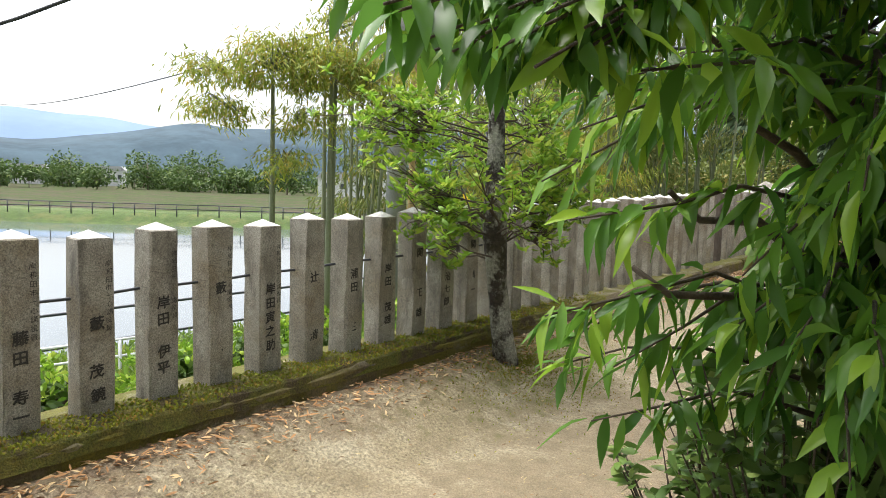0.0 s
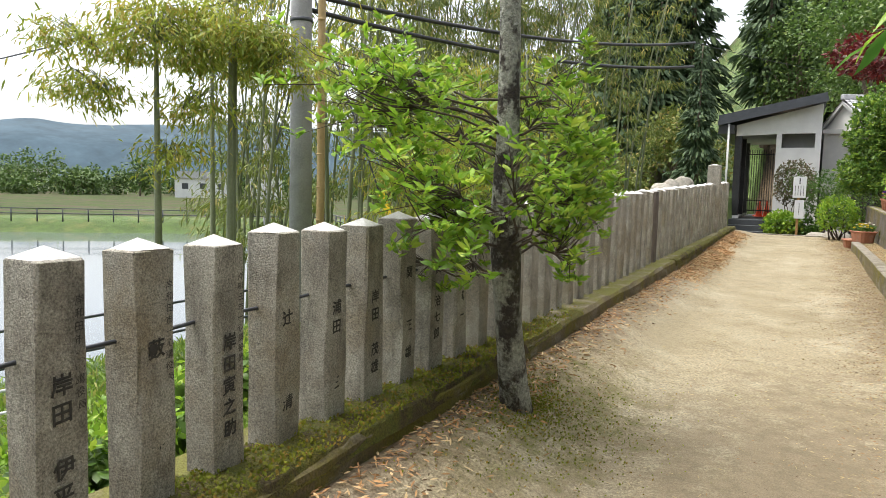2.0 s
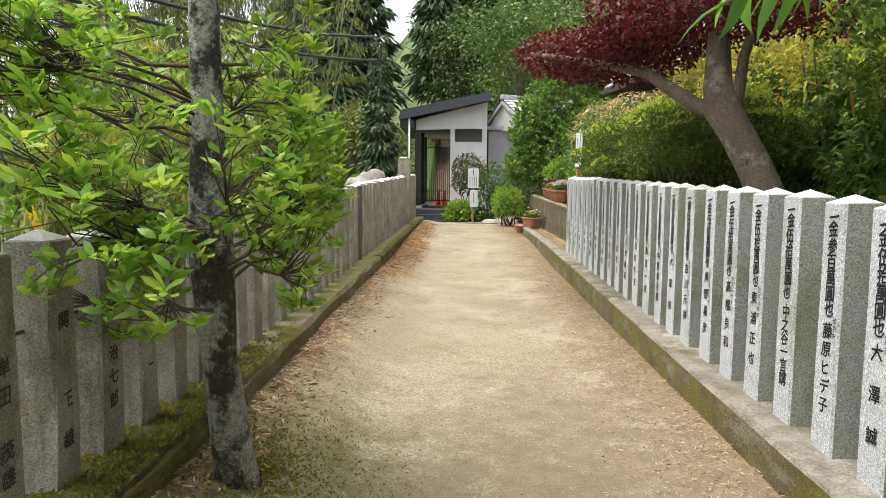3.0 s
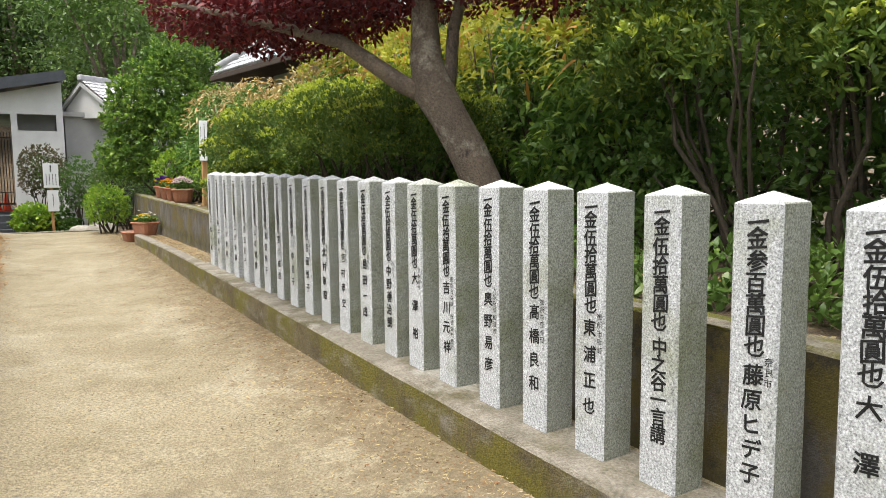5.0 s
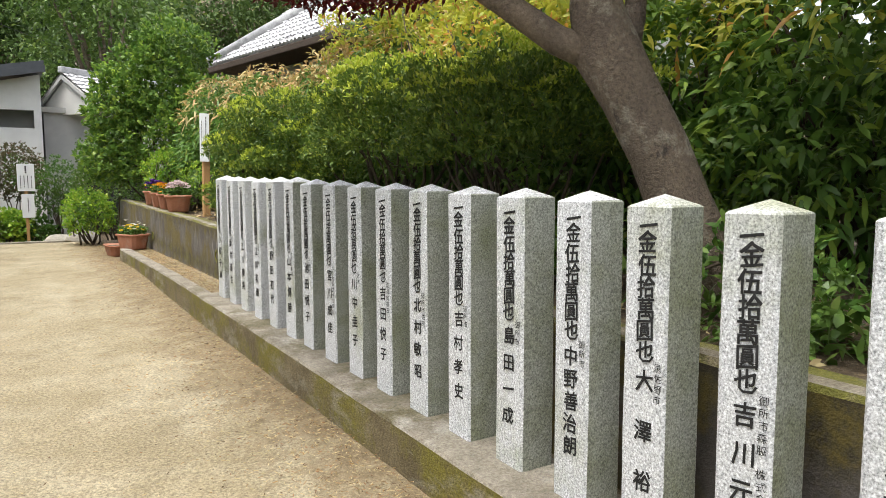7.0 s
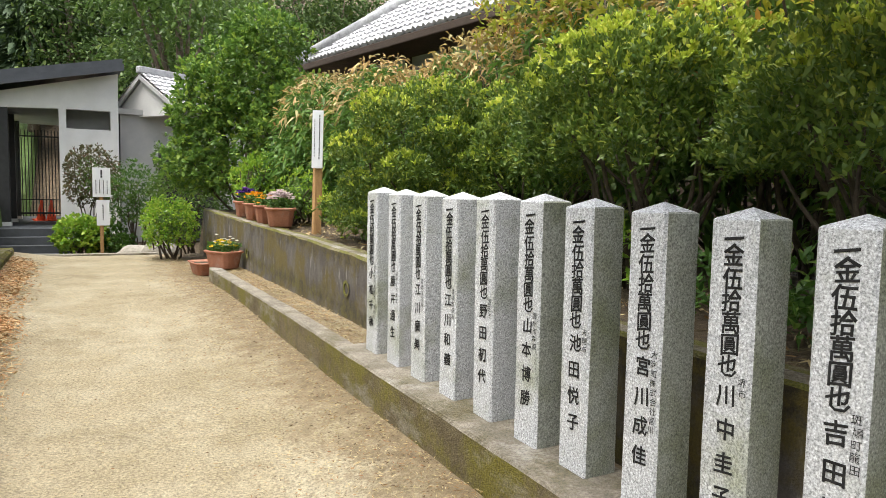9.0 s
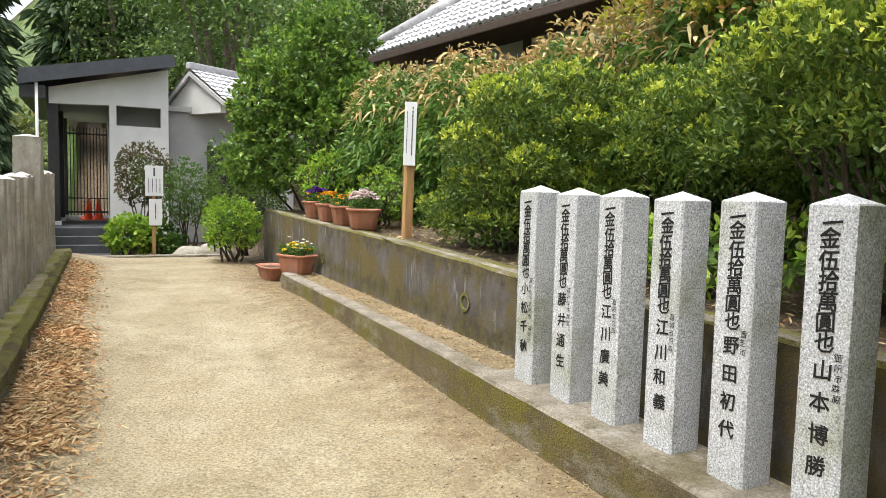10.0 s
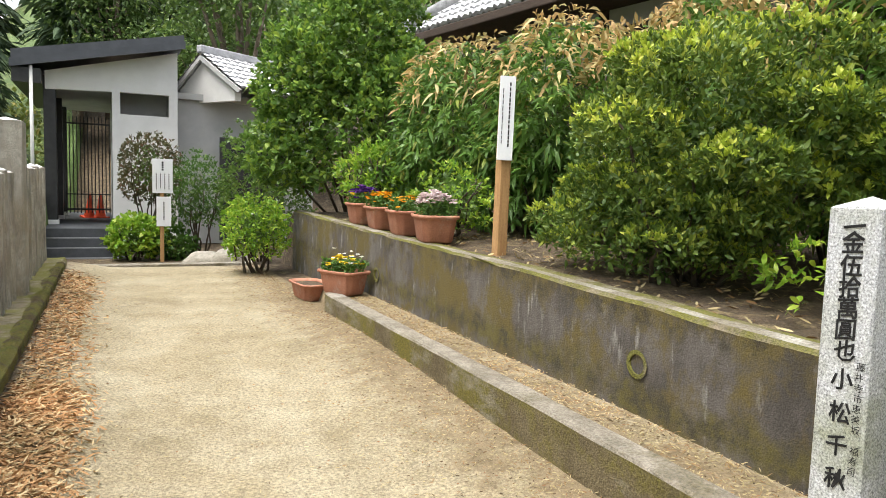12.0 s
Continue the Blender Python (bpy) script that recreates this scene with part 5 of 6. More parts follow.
shrub("golden_bush", 1.6, 9.9, 1.3, [(0, 0, 1.5, 0.7, 0.9, 0.5, 2500)], M_leaf_gold, 0.08, 0.03, "golden young foliage above the azaleas", seed=121)
shrub("golden_bush", 1.9, 12.6, 1.3, [(0, 0, 2.2, 0.8, 0.9, 0.6, 2500)], M_leaf_gold, 0.08, 0.03, "golden young foliage above the hedge", seed=122)


# ---- peach tree close to the path ----
def long_leaves(name, P, D, length, width, mat, parent, seed):
    """Long drooping leaves in four segments with a folded midrib."""
    r = np.random.default_rng(seed)
    V, F = [], []
    for p, d in zip(P, D):
        d = np.array(d, float)
        d /= np.linalg.norm(d)
        L, W = length * r.uniform(0.7, 1.25), width * r.uniform(0.8, 1.2)
        side = np.cross(d, r.normal(0, 0.5, 3) + np.array((0, 0, 1.0)))
        if np.linalg.norm(side) < 0.15:
            side = np.cross(d, np.array((1.0, 0.3, 0)))
        side /= np.linalg.norm(side) + 1e-9
        base = len(V)
        q = np.array(p, float)
        curl = r.uniform(-0.6, 0.6)
        for k, w in enumerate((0.14, 0.8, 1.0, 0.58, 0.02)):
            up = np.cross(side, d)
            V += [q + side * W * w / 2 + up * W * w * 0.16, q, q - side * W * w / 2 + up * W * w * 0.16]
            q = q + d * L / 4
            d = d + np.array((0, 0, -0.28)) + side * curl * 0.4 + up * curl * r.uniform(-0.6, 0.6)
            d /= np.linalg.norm(d)
        for k in range(4):
            a = base + 3 * k
            F += [(a, a + 1, a + 4, a + 3), (a + 1, a + 2, a + 5, a + 4)]
    return mesh_ob(name, V, F, mat, parent, True)


r = np.random.default_rng(131)
PX, PY = -0.58, 2.35
peach = empty("peach_tree", PX, PY, 0.12)
v, f = tube([(0.05, 0.05, -0.1), (0.0, 0, 0.4), (-0.05, -0.05, 0.9), (-0.04, -0.06, 1.35), (0.02, 0.0, 2.0), (0.05, 0.05, 2.7)], [0.075, 0.065, 0.06, 0.055, 0.045, 0.03], 10)
mesh_ob("trunk", v, f, M_brownwood, peach, True)
runs, P, D = [], [], []
tips = [(r.uniform(-1.72, -1.25), r.uniform(1.35, 1.8), r.uniform(2.02, 2.14)) for _ in range(10)]
tips += [(-1.32, 1.85, 1.05), (-1.25, 1.8, 1.15), (-1.15, 1.75, 0.95), (-1.5, 2.9, 2.0), (-1.42, 2.8, 2.06), (-1.3, 2.1, 2.05)]
while len(tips) < 112:
    x, y, z = r.uniform(-1.35, 0.25), r.uniform(0.75, 2.5), r.uniform(0.75, 2.45)
    reach = 0.709 if z < 1.75 else 0.86
    if x > -0.366 - reach * (y - 0.104) + r.uniform(0, 0.12) and math.hypot(x + 0.37, y - 0.1) > 0.75 and (z > 1.0 + 0.6 * (y < 1.3)) and not (y > 1.9 and x < -1.0):
        tips.append((x, y, z))
for tx, ty, tz in tips:
    z0 = min(2.4, max(0.8, tz + r.uniform(-0.2, 0.3)))
    a, b = np.array((-0.03, -0.05, z0)), np.array((tx - PX, ty - PY, tz - 0.12))
    mid = (a + b) / 2 + np.array((0, 0, 0.10))
    pts = [tuple(a)] + [tuple(a + (mid - a) * 0.5 + r.normal(0, 0.02, 3)), tuple(mid)] + [tuple(mid + (b - mid) * 0.5 + r.normal(0, 0.02, 3)), tuple(b)]
    runs.append((pts, [0.010, 0.008, 0.006, 0.004, 0.002]))
    for k in range(40):
        t = r.uniform(0.2, 1.0)
        seg = min(3, int(t * 4))
        q = np.array(pts[seg]) + (np.array(pts[seg + 1]) - np.array(pts[seg])) * (t * 4 - seg) + r.normal(0, 0.012, 3)
        along = (b - a) / np.linalg.norm(b - a)
        w = r.normal(0, 0.5, 3)
        P.append(q)
        D.append(along * 0.5 + w * 0.85 + np.array((0, 0, -0.55)))
near, lean = [], []
boughs = []
for _ in range(34):
    d, q = r.uniform(0.78, 1.12), r.uniform(-0.10, 0.26)
    boughs.append((-0.366 + d * (0.782 * q - 0.623), 0.104 + d * (0.623 * q + 0.782), 1.567 + d * r.uniform(0.17, 0.36)))
for tx, ty, tz in boughs + [(-1.19, 0.81, 1.86), (-1.15, 0.86, 1.90), (-1.10, 0.92, 1.90), (-1.12, 0.95, 1.93), (-1.02, 0.98, 1.93), (-0.95, 1.05, 1.95), (-1.05, 1.1, 1.97), (-0.86, 1.05, 1.96)]:
    a, b = np.array((-0.1, -0.25, 2.0)), np.array((tx - PX, ty - PY, tz - 0.12))
    mid = (a + b) / 2 + np.array((0, 0, 0.12))
    runs.append(([tuple(a), tuple(mid), tuple(b)], [0.008, 0.005, 0.002]))
    for k in range(24):
        t = r.uniform(0.2, 1.0)
        near.append(mid + (b - mid) * t + r.normal(0, 0.008, 3))
        lean.append((b - mid) / np.linalg.norm(b - mid) * 0.4 + r.normal(0, 0.45, 3) + np.array((0, 0, -0.6)))
long_leaves("young_foliage", near, lean, 0.095, 0.026, M_leaf_peach, peach, 134)
tubes("branch", runs, M_twig, peach, 6)
long_leaves("foliage", P, D, 0.145, 0.032, M_leaf_peach, peach, 132)
u = unit(r, 1300) * (r.random((1300, 1)) ** 0.4)
# Dark leaves round the trunk put the crown's inner shade into the colour.
leaves("inner_dark_foliage", np.array((0.05, 0.12, 0.9)) + u * np.array((0.5, 0.5, 0.85)), r.normal(0, 1, u.shape) + np.array((0, 0, -0.6)), 0.13, 0.034, M_leaf_dark, peach, 0.2, 0.3, 135)
bare = [limb(r, (-0.05, -0.05, 1.0), (-0.5, -0.55, 1.25), 0.02, 0.008, 6, 0.04), limb(r, (-0.03, -0.05, 1.15), (-0.45, -0.45, 1.45), 0.022, 0.008, 6, 0.03), limb(r, (0, 0, 1.3), (-0.3, -0.7, 1.8), 0.018, 0.006, 6, 0.03)]
tubes("bare_limb", bare, M_twig, peach, 8)
tagged(peach, "peach tree with long drooping glossy leaves", "tree")
for lx, ly, wide, n, tall in ((-0.72, 2.35, 0.62, 130, 0.95), (-1.08, 2.5, 0.4, 60, 0.6)):
    low = empty("low_shrub", lx, ly, path_z(lx, ly))
    P, D, runs = [], [], []
    for k in range(n):
        a = r.uniform(0, 6.28)
        q = r.uniform(0.05, wide)
        tip = (q * math.cos(a) * 0.9, q * math.sin(a) * 0.9, r.uniform(0.2, tall))
        runs.append(([(tip[0] * 0.2, tip[1] * 0.2, -0.03), (tip[0] * 0.6, tip[1] * 0.6, tip[2] * 0.5), tip], [0.006, 0.005, 0.002]))
        for j in range(18):
            w = r.uniform(0, 6.28)
            t = r.uniform(0.4, 1)
            P.append((tip[0] * t, tip[1] * t, tip[2] * t))
            D.append((math.cos(w), math.sin(w), r.uniform(-0.2, 0.5)))
    tubes("stem", runs, M_twig, low, 5)
    leaves("foliage", P, D, 0.085, 0.038, M_leaf_dark, low, 0.12, 0.2, 133)
    tagged(low, "low dark-leaved shrub beside the sandy path", "shrub")


# ---- poles, cables and railings ----
pole = empty("utility_pole", -7.95, 8.35, -1.6)
v, f = tube([(0, 0, -0.3), (0, 0, 11.5)], [0.17, 0.12], 16)
mesh_ob("shaft", v, f, M_concretepole, pole, True)
for z in (4.6, 5.4, 6.0, 6.6):
    v, f = tube([(0, 0, z), (0, 0, z + 0.05)], [0.158, 0.158], 16)
    mesh_ob("band", v, f, M_darkmetal, pole, True)
part("bracket", boxed(-0.22, -0.12, -0.1, 0.1, 5.9, 6.2, 0.01), M_darkmetal, pole)
tagged(pole, "grey concrete utility pole with steel bands", "utility pole")
cane = empty("bamboo_pole", -7.5, 8.2, -1.5)
v, f = tube([(0.0, 0.0, -0.2), (0.02, 0, 3), (0.0, 0.02, 6), (0.03, 0, 9)], [0.06, 0.055, 0.05, 0.04], 10)
mesh_ob("culm", v, f, M_yellowculm, cane, True)
for k in range(18):
    v, f = tube([(0.01, 0, 0.3 + k * 0.45), (0.01, 0, 0.33 + k * 0.45)], [0.064 - k * 0.001] * 2, 10)
    mesh_ob("node", v, f, M_yellowculm, cane, True)
tagged(cane, "dry yellow bamboo pole beside the utility pole", "pole")
far_pole = empty("utility_pole", -19.5, 20.5, -3.0)
v, f = tube([(0, 0, -0.4), (0, 0, 7.0)], [0.15, 0.12], 12)
mesh_ob("shaft", v, f, M_concretepole, far_pole, True)
for z in (5.3, 5.8, 6.4):
    part("crossarm", boxed(-0.6, 0.6, -0.05, 0.05, z, z + 0.09, 0.01), M_darkmetal, far_pole)
tagged(far_pole, "small concrete pole with crossarms by the pond", "utility pole")


def cable(name, a, b, sag, rad, mat, label, n=16):
    a, b = np.array(a, float), np.array(b, float)
    pts = [tuple(a + (b - a) * t - np.array((0, 0, sag * 4 * t * (1 - t)))) for t in np.linspace(0, 1, n)]
    v, f = tube(pts, [rad] * n, 8)
    return tagged(mesh_ob(name, v, f, mat, None, True), label, "cable")


cable("power_cable", (-7.95, 8.35, 4.2), (-4.45, 21.0, 5.75), 0.3, 0.035, M_black, "thick black sleeved power cable")
cable("power_cable", (-7.95, 8.35, 4.0), (-4.45, 21.0, 5.1), 0.3, 0.035, M_black, "thick black sleeved power cable")
cable("power_cable", (-4.45, 21.0, 5.75), (2.0, 40, 7.4), 0.2, 0.008, M_black, "thin dark overhead wire")
cable("power_cable", (-7.95, 8.35, 4.35), (-68, 22.6, 7.5), 0.6, 0.02, M_black, "thin dark overhead wire")
cable("power_cable", (-7.95, 8.35, 6.6), (-50, -18, 6.0), 5.0, 0.03, M_black, "dark overhead wire against the sky")
cable("power_cable", (-7.95, 8.35, 7.3), (-50, -18, 6.7), 5.0, 0.03, M_black, "dark overhead wire against the sky")
cable("power_cable", (-7.95, 8.35, 4.0), (-19.5, 20.5, 3.2), 0.5, 0.02, M_black, "dark cable sagging to the far pole")
cable("power_cable", (-7.95, 8.35, 3.6), (-19.5, 20.5, 2.6), 0.5, 0.02, M_black, "dark cable sagging to the far pole")


def railing(name, pts, h, gap, rad, mat, label):
    """Posts with two pipes along a line of ground points."""
    ob = empty(name, *pts[0])
    o = np.array(pts[0])
    for a, b in zip(pts, pts[1:]):
        a, b = np.array(a, float), np.array(b, float)
        n = max(1, int(np.linalg.norm(b - a) / gap))
        for k in range(n):
            q = a + (b - a) * k / n - o
            v, f = tube([q - (0, 0, 0.2), q + (0, 0, h)], [rad * 1.3] * 2, 6)
            mesh_ob("post", v, f, mat, ob, True)
        for z in (h, h * 0.55):
            v, f = tube([a - o + (0, 0, z), b - o + (0, 0, z)], [rad] * 2, 6)
            mesh_ob("rail", v, f, mat, ob, True)
    return tagged(ob, label, "railing")


railing("railing", [(-10.6, -8, -1.5), (-10.8, 24, -1.6)], 1.1, 1.6, 0.022, M_darkmetal, "grey pipe railing along the pond bank")
far_bank = [(-98, 16, -2.45), (-84, 28.5, -2.45), (-66, 43, -2.45), (-46.5, 59.5, -2.45), (-30, 44, -2.45)]
railing("railing", far_bank, 1.1, 2.2, 0.05, M_darkmetal, "dark railing on the far bank of the pond")
railing("low_railing", [(-6.75, 2.3, -0.3), (-6.25, 3.4, -0.22)], 0.34, 0.38, 0.012, M_board, "low white pipe railing on the grass bank")
guy = empty("guy_wire", -6.35, 9.1, -0.25)
v, f = tube([(0, 0, -0.1), (-1.6, -0.75, 4.9)], [0.012, 0.012], 6)
mesh_ob("wire", v, f, M_darkmetal, guy, True)
v, f = tube([(-0.1, -0.05, 0.3), (-0.55, -0.26, 1.7)], [0.045, 0.045], 8)
tagged(mesh_ob("guard", v, f, M_fl_yellow, guy, True), "yellow plastic guard")
tagged(guy, "pole guy wire with a yellow guard sleeve", "guy wire")
stake2 = tubes("iron_stake", [([(-4.75, 1.55, -0.35), (-4.75, 1.55, 1.05)], [0.014, 0.014])], M_black)
tagged(stake2, "thin black iron stake below the fence", "stake")

# ---- grass and weeds on the bank ----
r = np.random.default_rng(141)
P, D = [], []
for _ in range(28000):
    x, y = -3.9 - abs(r.normal(0, 3.0)), r.uniform(-2, 10)
    P.append((x, y, land(x, y)[0] - 0.01))
    D.append((r.normal(0, 0.5), r.normal(0, 0.5), 1))
M_grassblade = leafy("grass blade", (0.16, 0.24, 0.035), (0.09, 0.16, 0.02), (0.25, 0.26, 0.07), 0.6, 0.4)
tagged(leaves("grass", P, D, 0.16, 0.022, M_grassblade, None, 0.15, 0.3, 142), "fresh green grass on the pond bank", "grass", kind="stuff")
for k in range(8):
    x, y = -4.4 - 0.25 * (k % 3), 0.2 + 0.75 * k
    shrub("bank_shrub", x, y, land(x, y)[0], [(0, 0, 0.2, 0.32, 0.36, 0.24, 600)], M_leaf_bright, 0.07, 0.028, "leafy green weeds below the stone fence", "weeds", 5, 150 + k, group="weeds below the fence")


# ---- bamboo ----
def bamboo(x, y, culms, height, spread, leaf_n, seed, mat, culm_mat, label, low=0.35, leaf=0.16, group="", radius=0.045, droop=0.45):
    r = np.random.default_rng(seed)
    z = land(x, y)[0]
    ob = empty("bamboo_clump", x, y, z)
    P, D = [], []
    for k in range(culms):
        bx, by = r.normal(0, spread * 0.3, 2)
        lx, ly = r.normal(0, spread * 0.5, 2)
        h = height * r.uniform(0.8, 1.05)
        pts = [(bx + lx * t ** 2, by + ly * t ** 2, h * t - 0.1) for t in np.linspace(0, 1, 8)]
        v, f = tube(pts, list(np.linspace(radius, radius * 0.3, 8)), 7)
        mesh_ob("culm", v, f, culm_mat, ob, True)
        for j in range(26):
            t = r.uniform(low, 1.0)
            c = np.array((bx + lx * t * t, by + ly * t * t, h * t))
            a = r.uniform(0, 6.28)
            ln = spread * r.uniform(0.3, 1.0) * (1.15 - 0.6 * t)
            arm = np.array((math.cos(a), math.sin(a), 0.35)) * ln
            m = max(4, leaf_n // (culms * 26))
            tt = r.uniform(0.45, 1.05, m)
            p = c + arm * tt[:, None] + np.column_stack([r.normal(0, 0.13, m), r.normal(0, 0.13, m), r.normal(0, 0.06, m) - 0.5 * ln * tt ** 2 * droop])
            P.append(p)
            D.append(np.column_stack([r.normal(math.cos(a) * 0.4, 0.5, m), r.normal(math.sin(a) * 0.4, 0.5, m), r.normal(-0.6, 0.4, m)]))
    leaves("foliage", np.concatenate(P), np.concatenate(D), leaf, leaf * 0.16, mat, ob, 0.1, 0.25, seed)
    return tagged(ob, label, "bamboo", group)


def crowned_bamboo(x, y, culms, domes, seed, label):
    """Bamboo culms under layered domes of drooping leaves; culms: (dx, dy, top), domes: (dx, dy, z, r, h, n)."""
    r = np.random.default_rng(seed)
    z = land(x, y)[0]
    ob = empty("bamboo_clump", x, y, z)
    for dx, dy, top in culms:
        pts = [(dx * (0.2 + 0.8 * t), dy * (0.2 + 0.8 * t), (top - z) * t - 0.1) for t in np.linspace(0, 1, 8)]
        v, f = tube(pts, list(np.linspace(0.05, 0.02, 8)), 8)
        mesh_ob("culm", v, f, M_culm, ob, True)
    P, D, runs = [], [], []
    for dx, dy, top, rad, h, n in domes:
        c = np.array((dx, dy, top - z - h))
        for k in range(n // 60):
            u = unit(r, 1)[0]
            u[2] = r.uniform(-0.75, 1.0)
            u[:2] *= math.sqrt(max(0.05, 1 - u[2] ** 2)) / max(1e-6, math.hypot(u[0], u[1]))
            tip = c + u * np.array((rad, rad, h)) * r.uniform(0.55, 1.05)
            runs.append(([tuple(c * (0.6, 0.6, 0.97)), tuple((c + tip) / 2 + np.array((0, 0, 0.12))), tuple(tip)], [0.008, 0.005, 0.002]))
            m = 60
            p = tip + r.normal(0, 1, (m, 3)) * np.array((0.13, 0.13, 0.06)) - np.array((0, 0, 0.04))
            P.append(p)
            D.append(np.column_stack([r.normal(u[0] * 0.4, 0.5, m), r.normal(u[1] * 0.4, 0.5, m), r.normal(-0.35, 0.3, m)]))
    tubes("spray", runs, M_culm, ob, 4)
    leaves("foliage", np.concatenate(P), np.concatenate(D), 0.095, 0.021, M_leaf_bamboo, ob, 0.1, 0.25, seed)
    return tagged(ob, label, "bamboo")


crowned_bamboo(-7.65, 5.65, [(0.0, 0.0, 3.3)], [(0, 0, 3.45, 0.62, 0.40, 3000), (-0.7, -0.55, 3.2, 0.3, 0.22, 600), (-0.55, -0.45, 2.75, 0.42, 0.25, 900), (0.1, 0.1, 2.0, 0.42, 0.2, 540), (0.3, 0.3, 2.6, 0.35, 0.2, 600)], 161, "slender bamboo with layered yellow-green sprays")
crowned_bamboo(-7.2, 6.2, [(0.0, 0.05, 3.4), (-0.12, 0.25, 3.9)], [(0, 0.05, 3.5, 0.6, 0.42, 3000), (0.45, 0.45, 3.3, 0.5, 0.4, 1800), (-0.3, 0.2, 4.0, 0.4, 0.25, 480)], 162, "clump of tall bamboo with feathery domed crowns")
crowned_bamboo(-9.2, 7.9, [(0.0, 0.0, 3.8)], [(0, 0, 4.0, 0.6, 0.5, 900)], 166, "thin bamboo leaning over the pond bank")
bamboo(-8.3, 9.6, 3, 9.0, 1.1, 2000, 163, M_leaf_bamboo, M_culm, "clump of tall bamboo with feathery crowns", 0.4)
bamboo(-6.9, 9.4, 7, 3.1, 0.9, 7000, 164, M_leaf_bamboo, M_culm, "young bamboo thicket beside the pole", 0.15, 0.12)
bamboo(-6.3, 11.4, 7, 4.0, 1.1, 7500, 165, M_leaf_bamboo, M_culm, "young bamboo thicket behind the fence", 0.2, 0.12)
r = np.random.default_rng(171)
for k in range(26):
    y = r.uniform(12, 28)
    x = -10.6 + 0.2 * (y - 8.4) - r.uniform(0, 6)
    bamboo(x, y, 4, r.uniform(10, 13), 1.8, 2900, 180 + k, M_leaf_grove, M_culm, "dense tall bamboo of the grove", 0.28, 0.22, "bamboo grove", 0.05)

# ---- woods behind ----
def cedar(x, y, h, seed):
    r = np.random.default_rng(seed)
    ob = empty("cedar_tree", x, y, land(x, y)[0])
    v, f = tube([(0, 0, -0.3), (0, 0, h)], [h * 0.018, 0.03], 8)
    mesh_ob("trunk", v, f, M_maplebark, ob, True)
    n = 2700
    t = 1 - 0.8 * r.random(n) ** 0.8
    tier = 0.72 + 0.28 * np.sin(t * 60 + r.uniform(0, 6))
    rad = (1.03 - t) * h * 0.17 * r.uniform(0.4, 1.05, n) * tier + 0.1
    a = r.uniform(0, 6.28, n)
    p = np.column_stack([rad * np.cos(a), rad * np.sin(a), t * h])
    d = np.column_stack([np.cos(a), np.sin(a), r.normal(-0.35, 0.35, n)])
    leaves("foliage", p, d, h * 0.042, h * 0.013, M_leaf_cedar, ob, 0.2, 0.35, seed)
    return tagged(ob, "tall dark cedar on the hillside", "tree", "cedars on the hill")


def wood_tree(x, y, h, w, seed, mat=None, leaf=0.29, n=2100, crown=0.4, label="broadleaf tree of the hillside wood", group="hillside trees", deep=0.17):
    r = np.random.default_rng(seed)
    z = land(x, y)[0]
    ob = empty("broadleaf_tree", x, y, z)
    runs = [([(0, 0, -0.3), (0.1, 0, h * 0.3), (r.normal(0, 0.3), r.normal(0, 0.3), h * 0.75)], [h * 0.022, h * 0.017, h * 0.006])]
    P, D = [], []
    for k in range(9):
        a, q = r.uniform(0, 6.28), r.uniform(0.15, 0.62) * w
        c = np.array((q * math.cos(a), q * math.sin(a), h * r.uniform(crown, 0.88)))
        runs.append(([(0.05, 0, h * 0.3), tuple(c * (0.6, 0.6, 0.8)), tuple(c)], [h * 0.01, h * 0.006, 0.02]))
        p, u = shell(r, n // 9, c, (w * 0.42, w * 0.42, h * deep), 0.6, -0.7, 0.3)
        P.append(p)
        D.append(u * 0.6 + r.normal(0, 0.6, u.shape))
    tubes("trunk", runs, M_maplebark, ob, 7)
    leaves("foliage", np.concatenate(P), np.concatenate(D), leaf, leaf * 0.5, mat or M_leaf_wood, ob, 0.2, 0.2, seed)
    return tagged(ob, label, "tree", group)


r = np.random.default_rng(201)
for k in range(28):
    x = r.uniform(-16, 4)
    if not -8.8 < x < -4.0:
        cedar(x, r.uniform(50, 62), r.uniform(15, 21), 210 + k)
for k in range(14):
    wood_tree(r.uniform(-3.5, 16), r.uniform(42, 50), r.uniform(8, 12), r.uniform(3, 4.2), 240 + k)
for k in range(10):
    wood_tree(r.uniform(-2, 22), r.uniform(50, 62), r.uniform(11, 15), r.uniform(4, 5.5), 260 + k, leaf=0.35)
for k in range(8):
    wood_tree(r.uniform(-16, -6.5), r.uniform(34, 44), r.uniform(5, 8), r.uniform(2.5, 3.6), 280 + k, M_leaf_grove)
wood_tree(1.2, 32.5, 10.5, 4.2, 300, M_leaf_dark, 0.22, 6000, 0.4, "large dark evergreen behind the gate building")
cedar(-6.2, 36.5, 9.0, 301)
# Unseen trees, added to block light from the posts' -y sides and near path.
for k, (x, y, h) in enumerate(((1.9, -1.2, 7.5), (4.2, 1.4, 7.0), (0.6, -5.2, 8.5), (3.8, -4.0, 9.0))):
    wood_tree(x, y, h, 2.8, 303 + k, M_leaf_dark, 0.24, 3500, 0.2, "unseen evergreen added to block light at the path's start", "evergreens at the path's start")

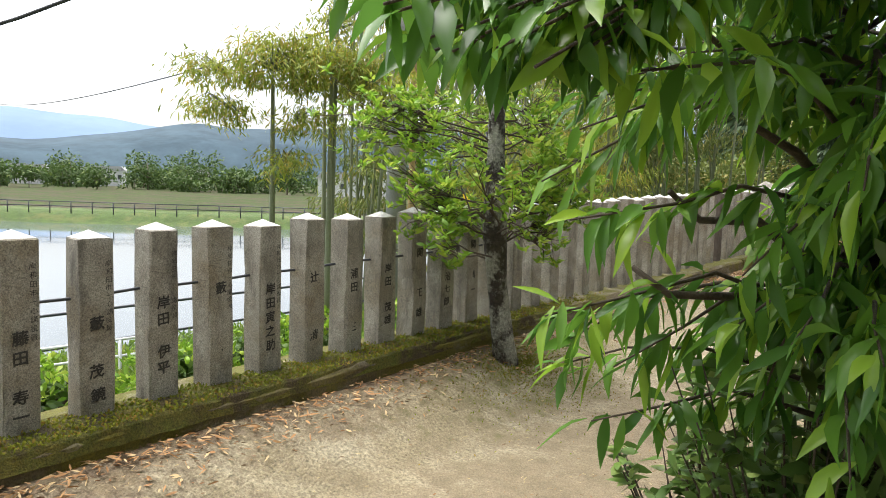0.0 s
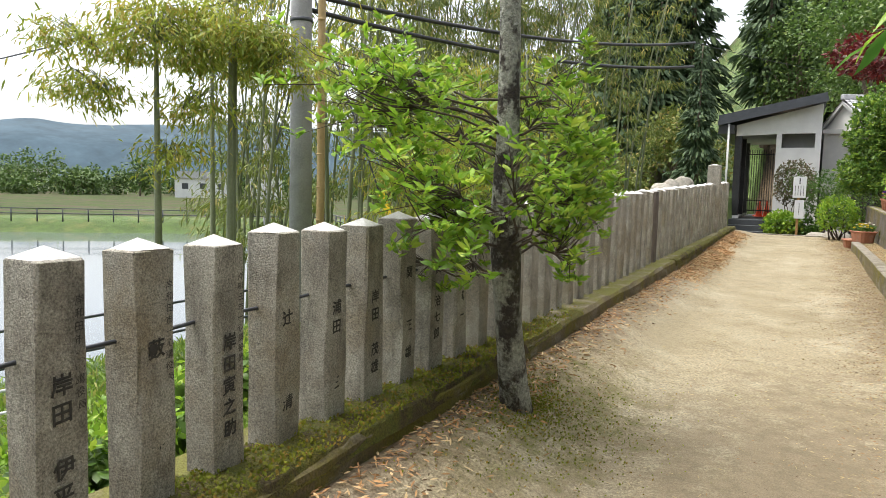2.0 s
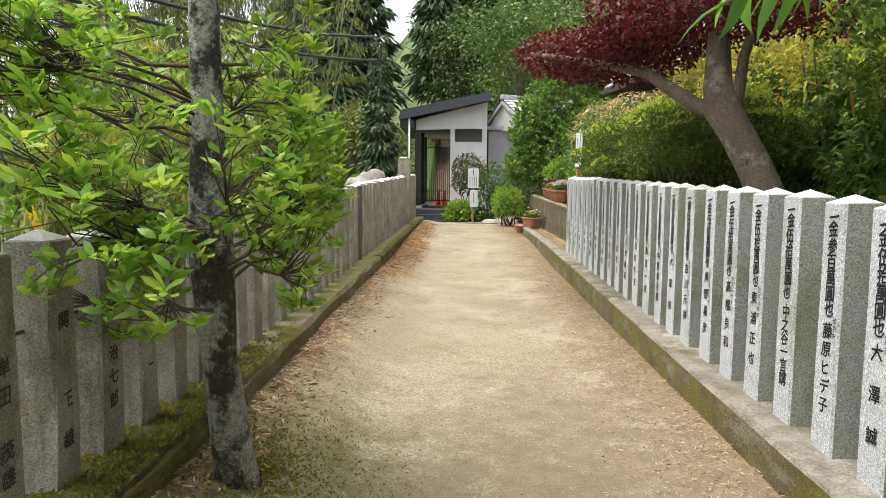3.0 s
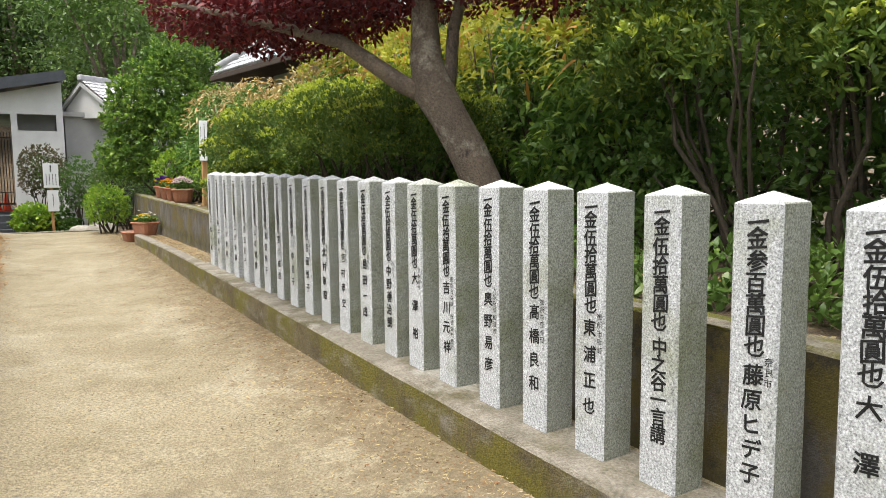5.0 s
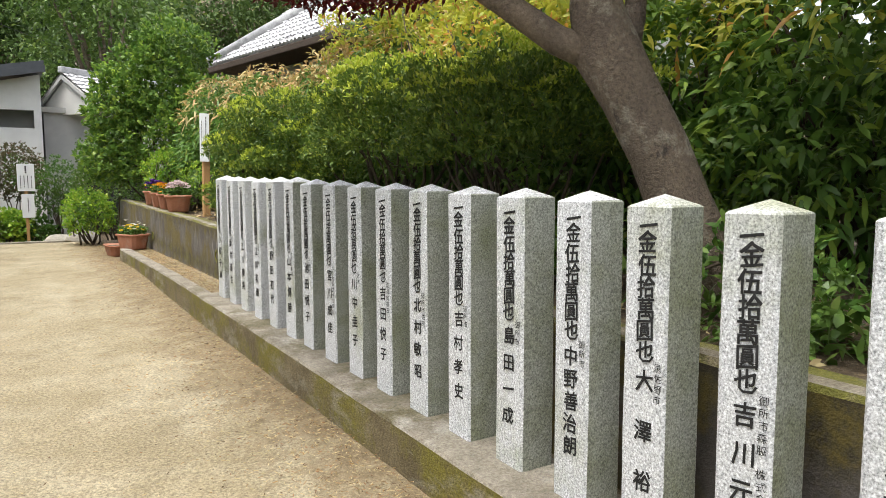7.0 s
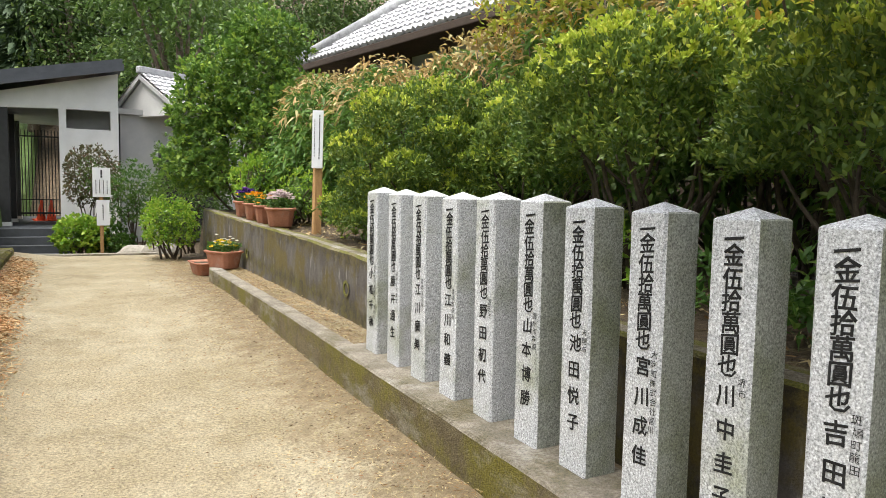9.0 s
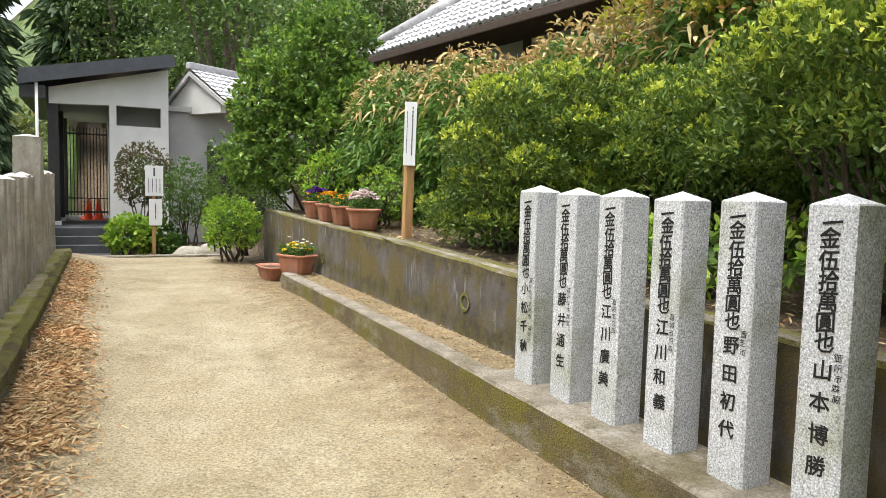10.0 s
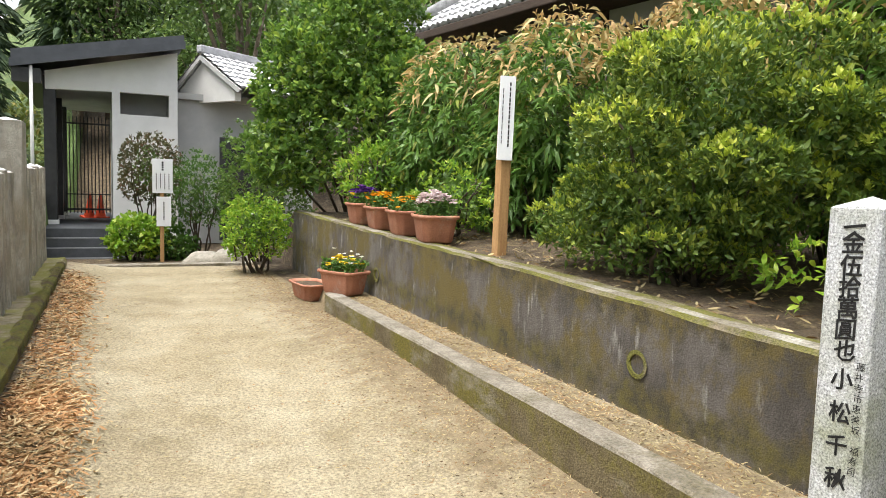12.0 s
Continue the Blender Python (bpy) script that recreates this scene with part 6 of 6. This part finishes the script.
# ---- across the pond ----
r = np.random.default_rng(311)
for k in range(80):
    a = r.uniform(-0.75, 0.45)
    dst = r.uniform(190, 260)
    vx, vy = -0.61 + a * 0.79, 0.79 + a * 0.61
    x, y = vx * dst, vy * dst
    wood_tree(x, y, r.uniform(5, 8) + 4 * (k % 5 == 0), r.uniform(5, 7.5), 320 + k, M_leaf_wood, 1.2, 520, 0.12, "tree in the far hedgerow across the fields", "far hedgerow trees", 0.34)
for x, y, w, d, h, turn in ((-141, 131, 13, 8, 5, 45), (-128, 140, 9, 7, 6, 45), (-250, 150, 14, 9, 6, 50), (-300, 110, 14, 8, 6, 60), (-275, 130, 12, 8, 6, 55), (-320, 140, 16, 9, 6, 60), (-200, 190, 14, 9, 6, 45), (-330, 90, 14, 9, 6, 65)):
    hs = empty("far_house", x, y, -2.4)
    part("wall", boxed(-w / 2, w / 2, -d / 2, d / 2, 0, h), M_white, hs)
    part("roof", prism([(-w / 2 - 0.5, h), (w / 2 + 0.5, h), (w / 2 - 1, h + 1.8), (-w / 2 + 1, h + 1.8)], -d / 2 - 0.5, d / 2 + 0.5), M_tile, hs)
    for k in range(3):
        part("window", boxed(-w / 2 + w * (k + 0.4) / 3, -w / 2 + w * (k + 0.75) / 3, -d / 2 - 0.05, -d / 2, h * 0.45, h * 0.75), M_darkmetal, hs)
    hs.matrix_world = pose(x, y, -2.4, 0, 0, turn)
    tagged(hs, "white-walled house far across the fields", "house", "far houses")


def ridge(name, dst, peaks, mat, label, seed):
    """A hill range as a thick mound along an arc; peaks: (angle, height)."""
    V, F = [], []
    angs = np.linspace(-1.3, 1.3, 160)
    for a in angs:
        vx, vy = math.sin(-0.66 + a), math.cos(-0.66 + a)
        h = lerp(a, peaks) * (1 + 0.05 * noise.noise((a * 14, seed, 0)) + 0.02 * noise.noise((a * 60, seed, 1)))
        for q, hh in ((1.0, -20), (1.12, h * 0.55), (1.3, h), (1.6, h * 0.6)):
            V.append((vx * dst * q, vy * dst * q, hh))
    for j in range(len(angs) - 1):
        for i in range(3):
            F.append((j * 4 + i, (j + 1) * 4 + i, (j + 1) * 4 + i + 1, j * 4 + i + 1))
    ob = mesh_ob(name, V, F, mat, None, True)
    return tagged(ob, label, "hills", kind="structure")


ridge("backdrop", 900, ((-1.3, 45), (-0.56, 52), (-0.47, 66), (-0.36, 90), (-0.27, 84), (-0.17, 95), (-0.06, 103), (0.02, 93), (0.2, 98), (0.6, 120), (1.3, 100)), M_hill, "wooded hills beyond the plain, blue haze painted in", 3)
ridge("backdrop_far", 2600, ((-1.3, 200), (-0.66, 255), (-0.57, 278), (-0.5, 262), (-0.4, 225), (-0.2, 200), (0.2, 170), (1.3, 170)), M_farhill, "far mountains, pale blue haze painted in", 7)
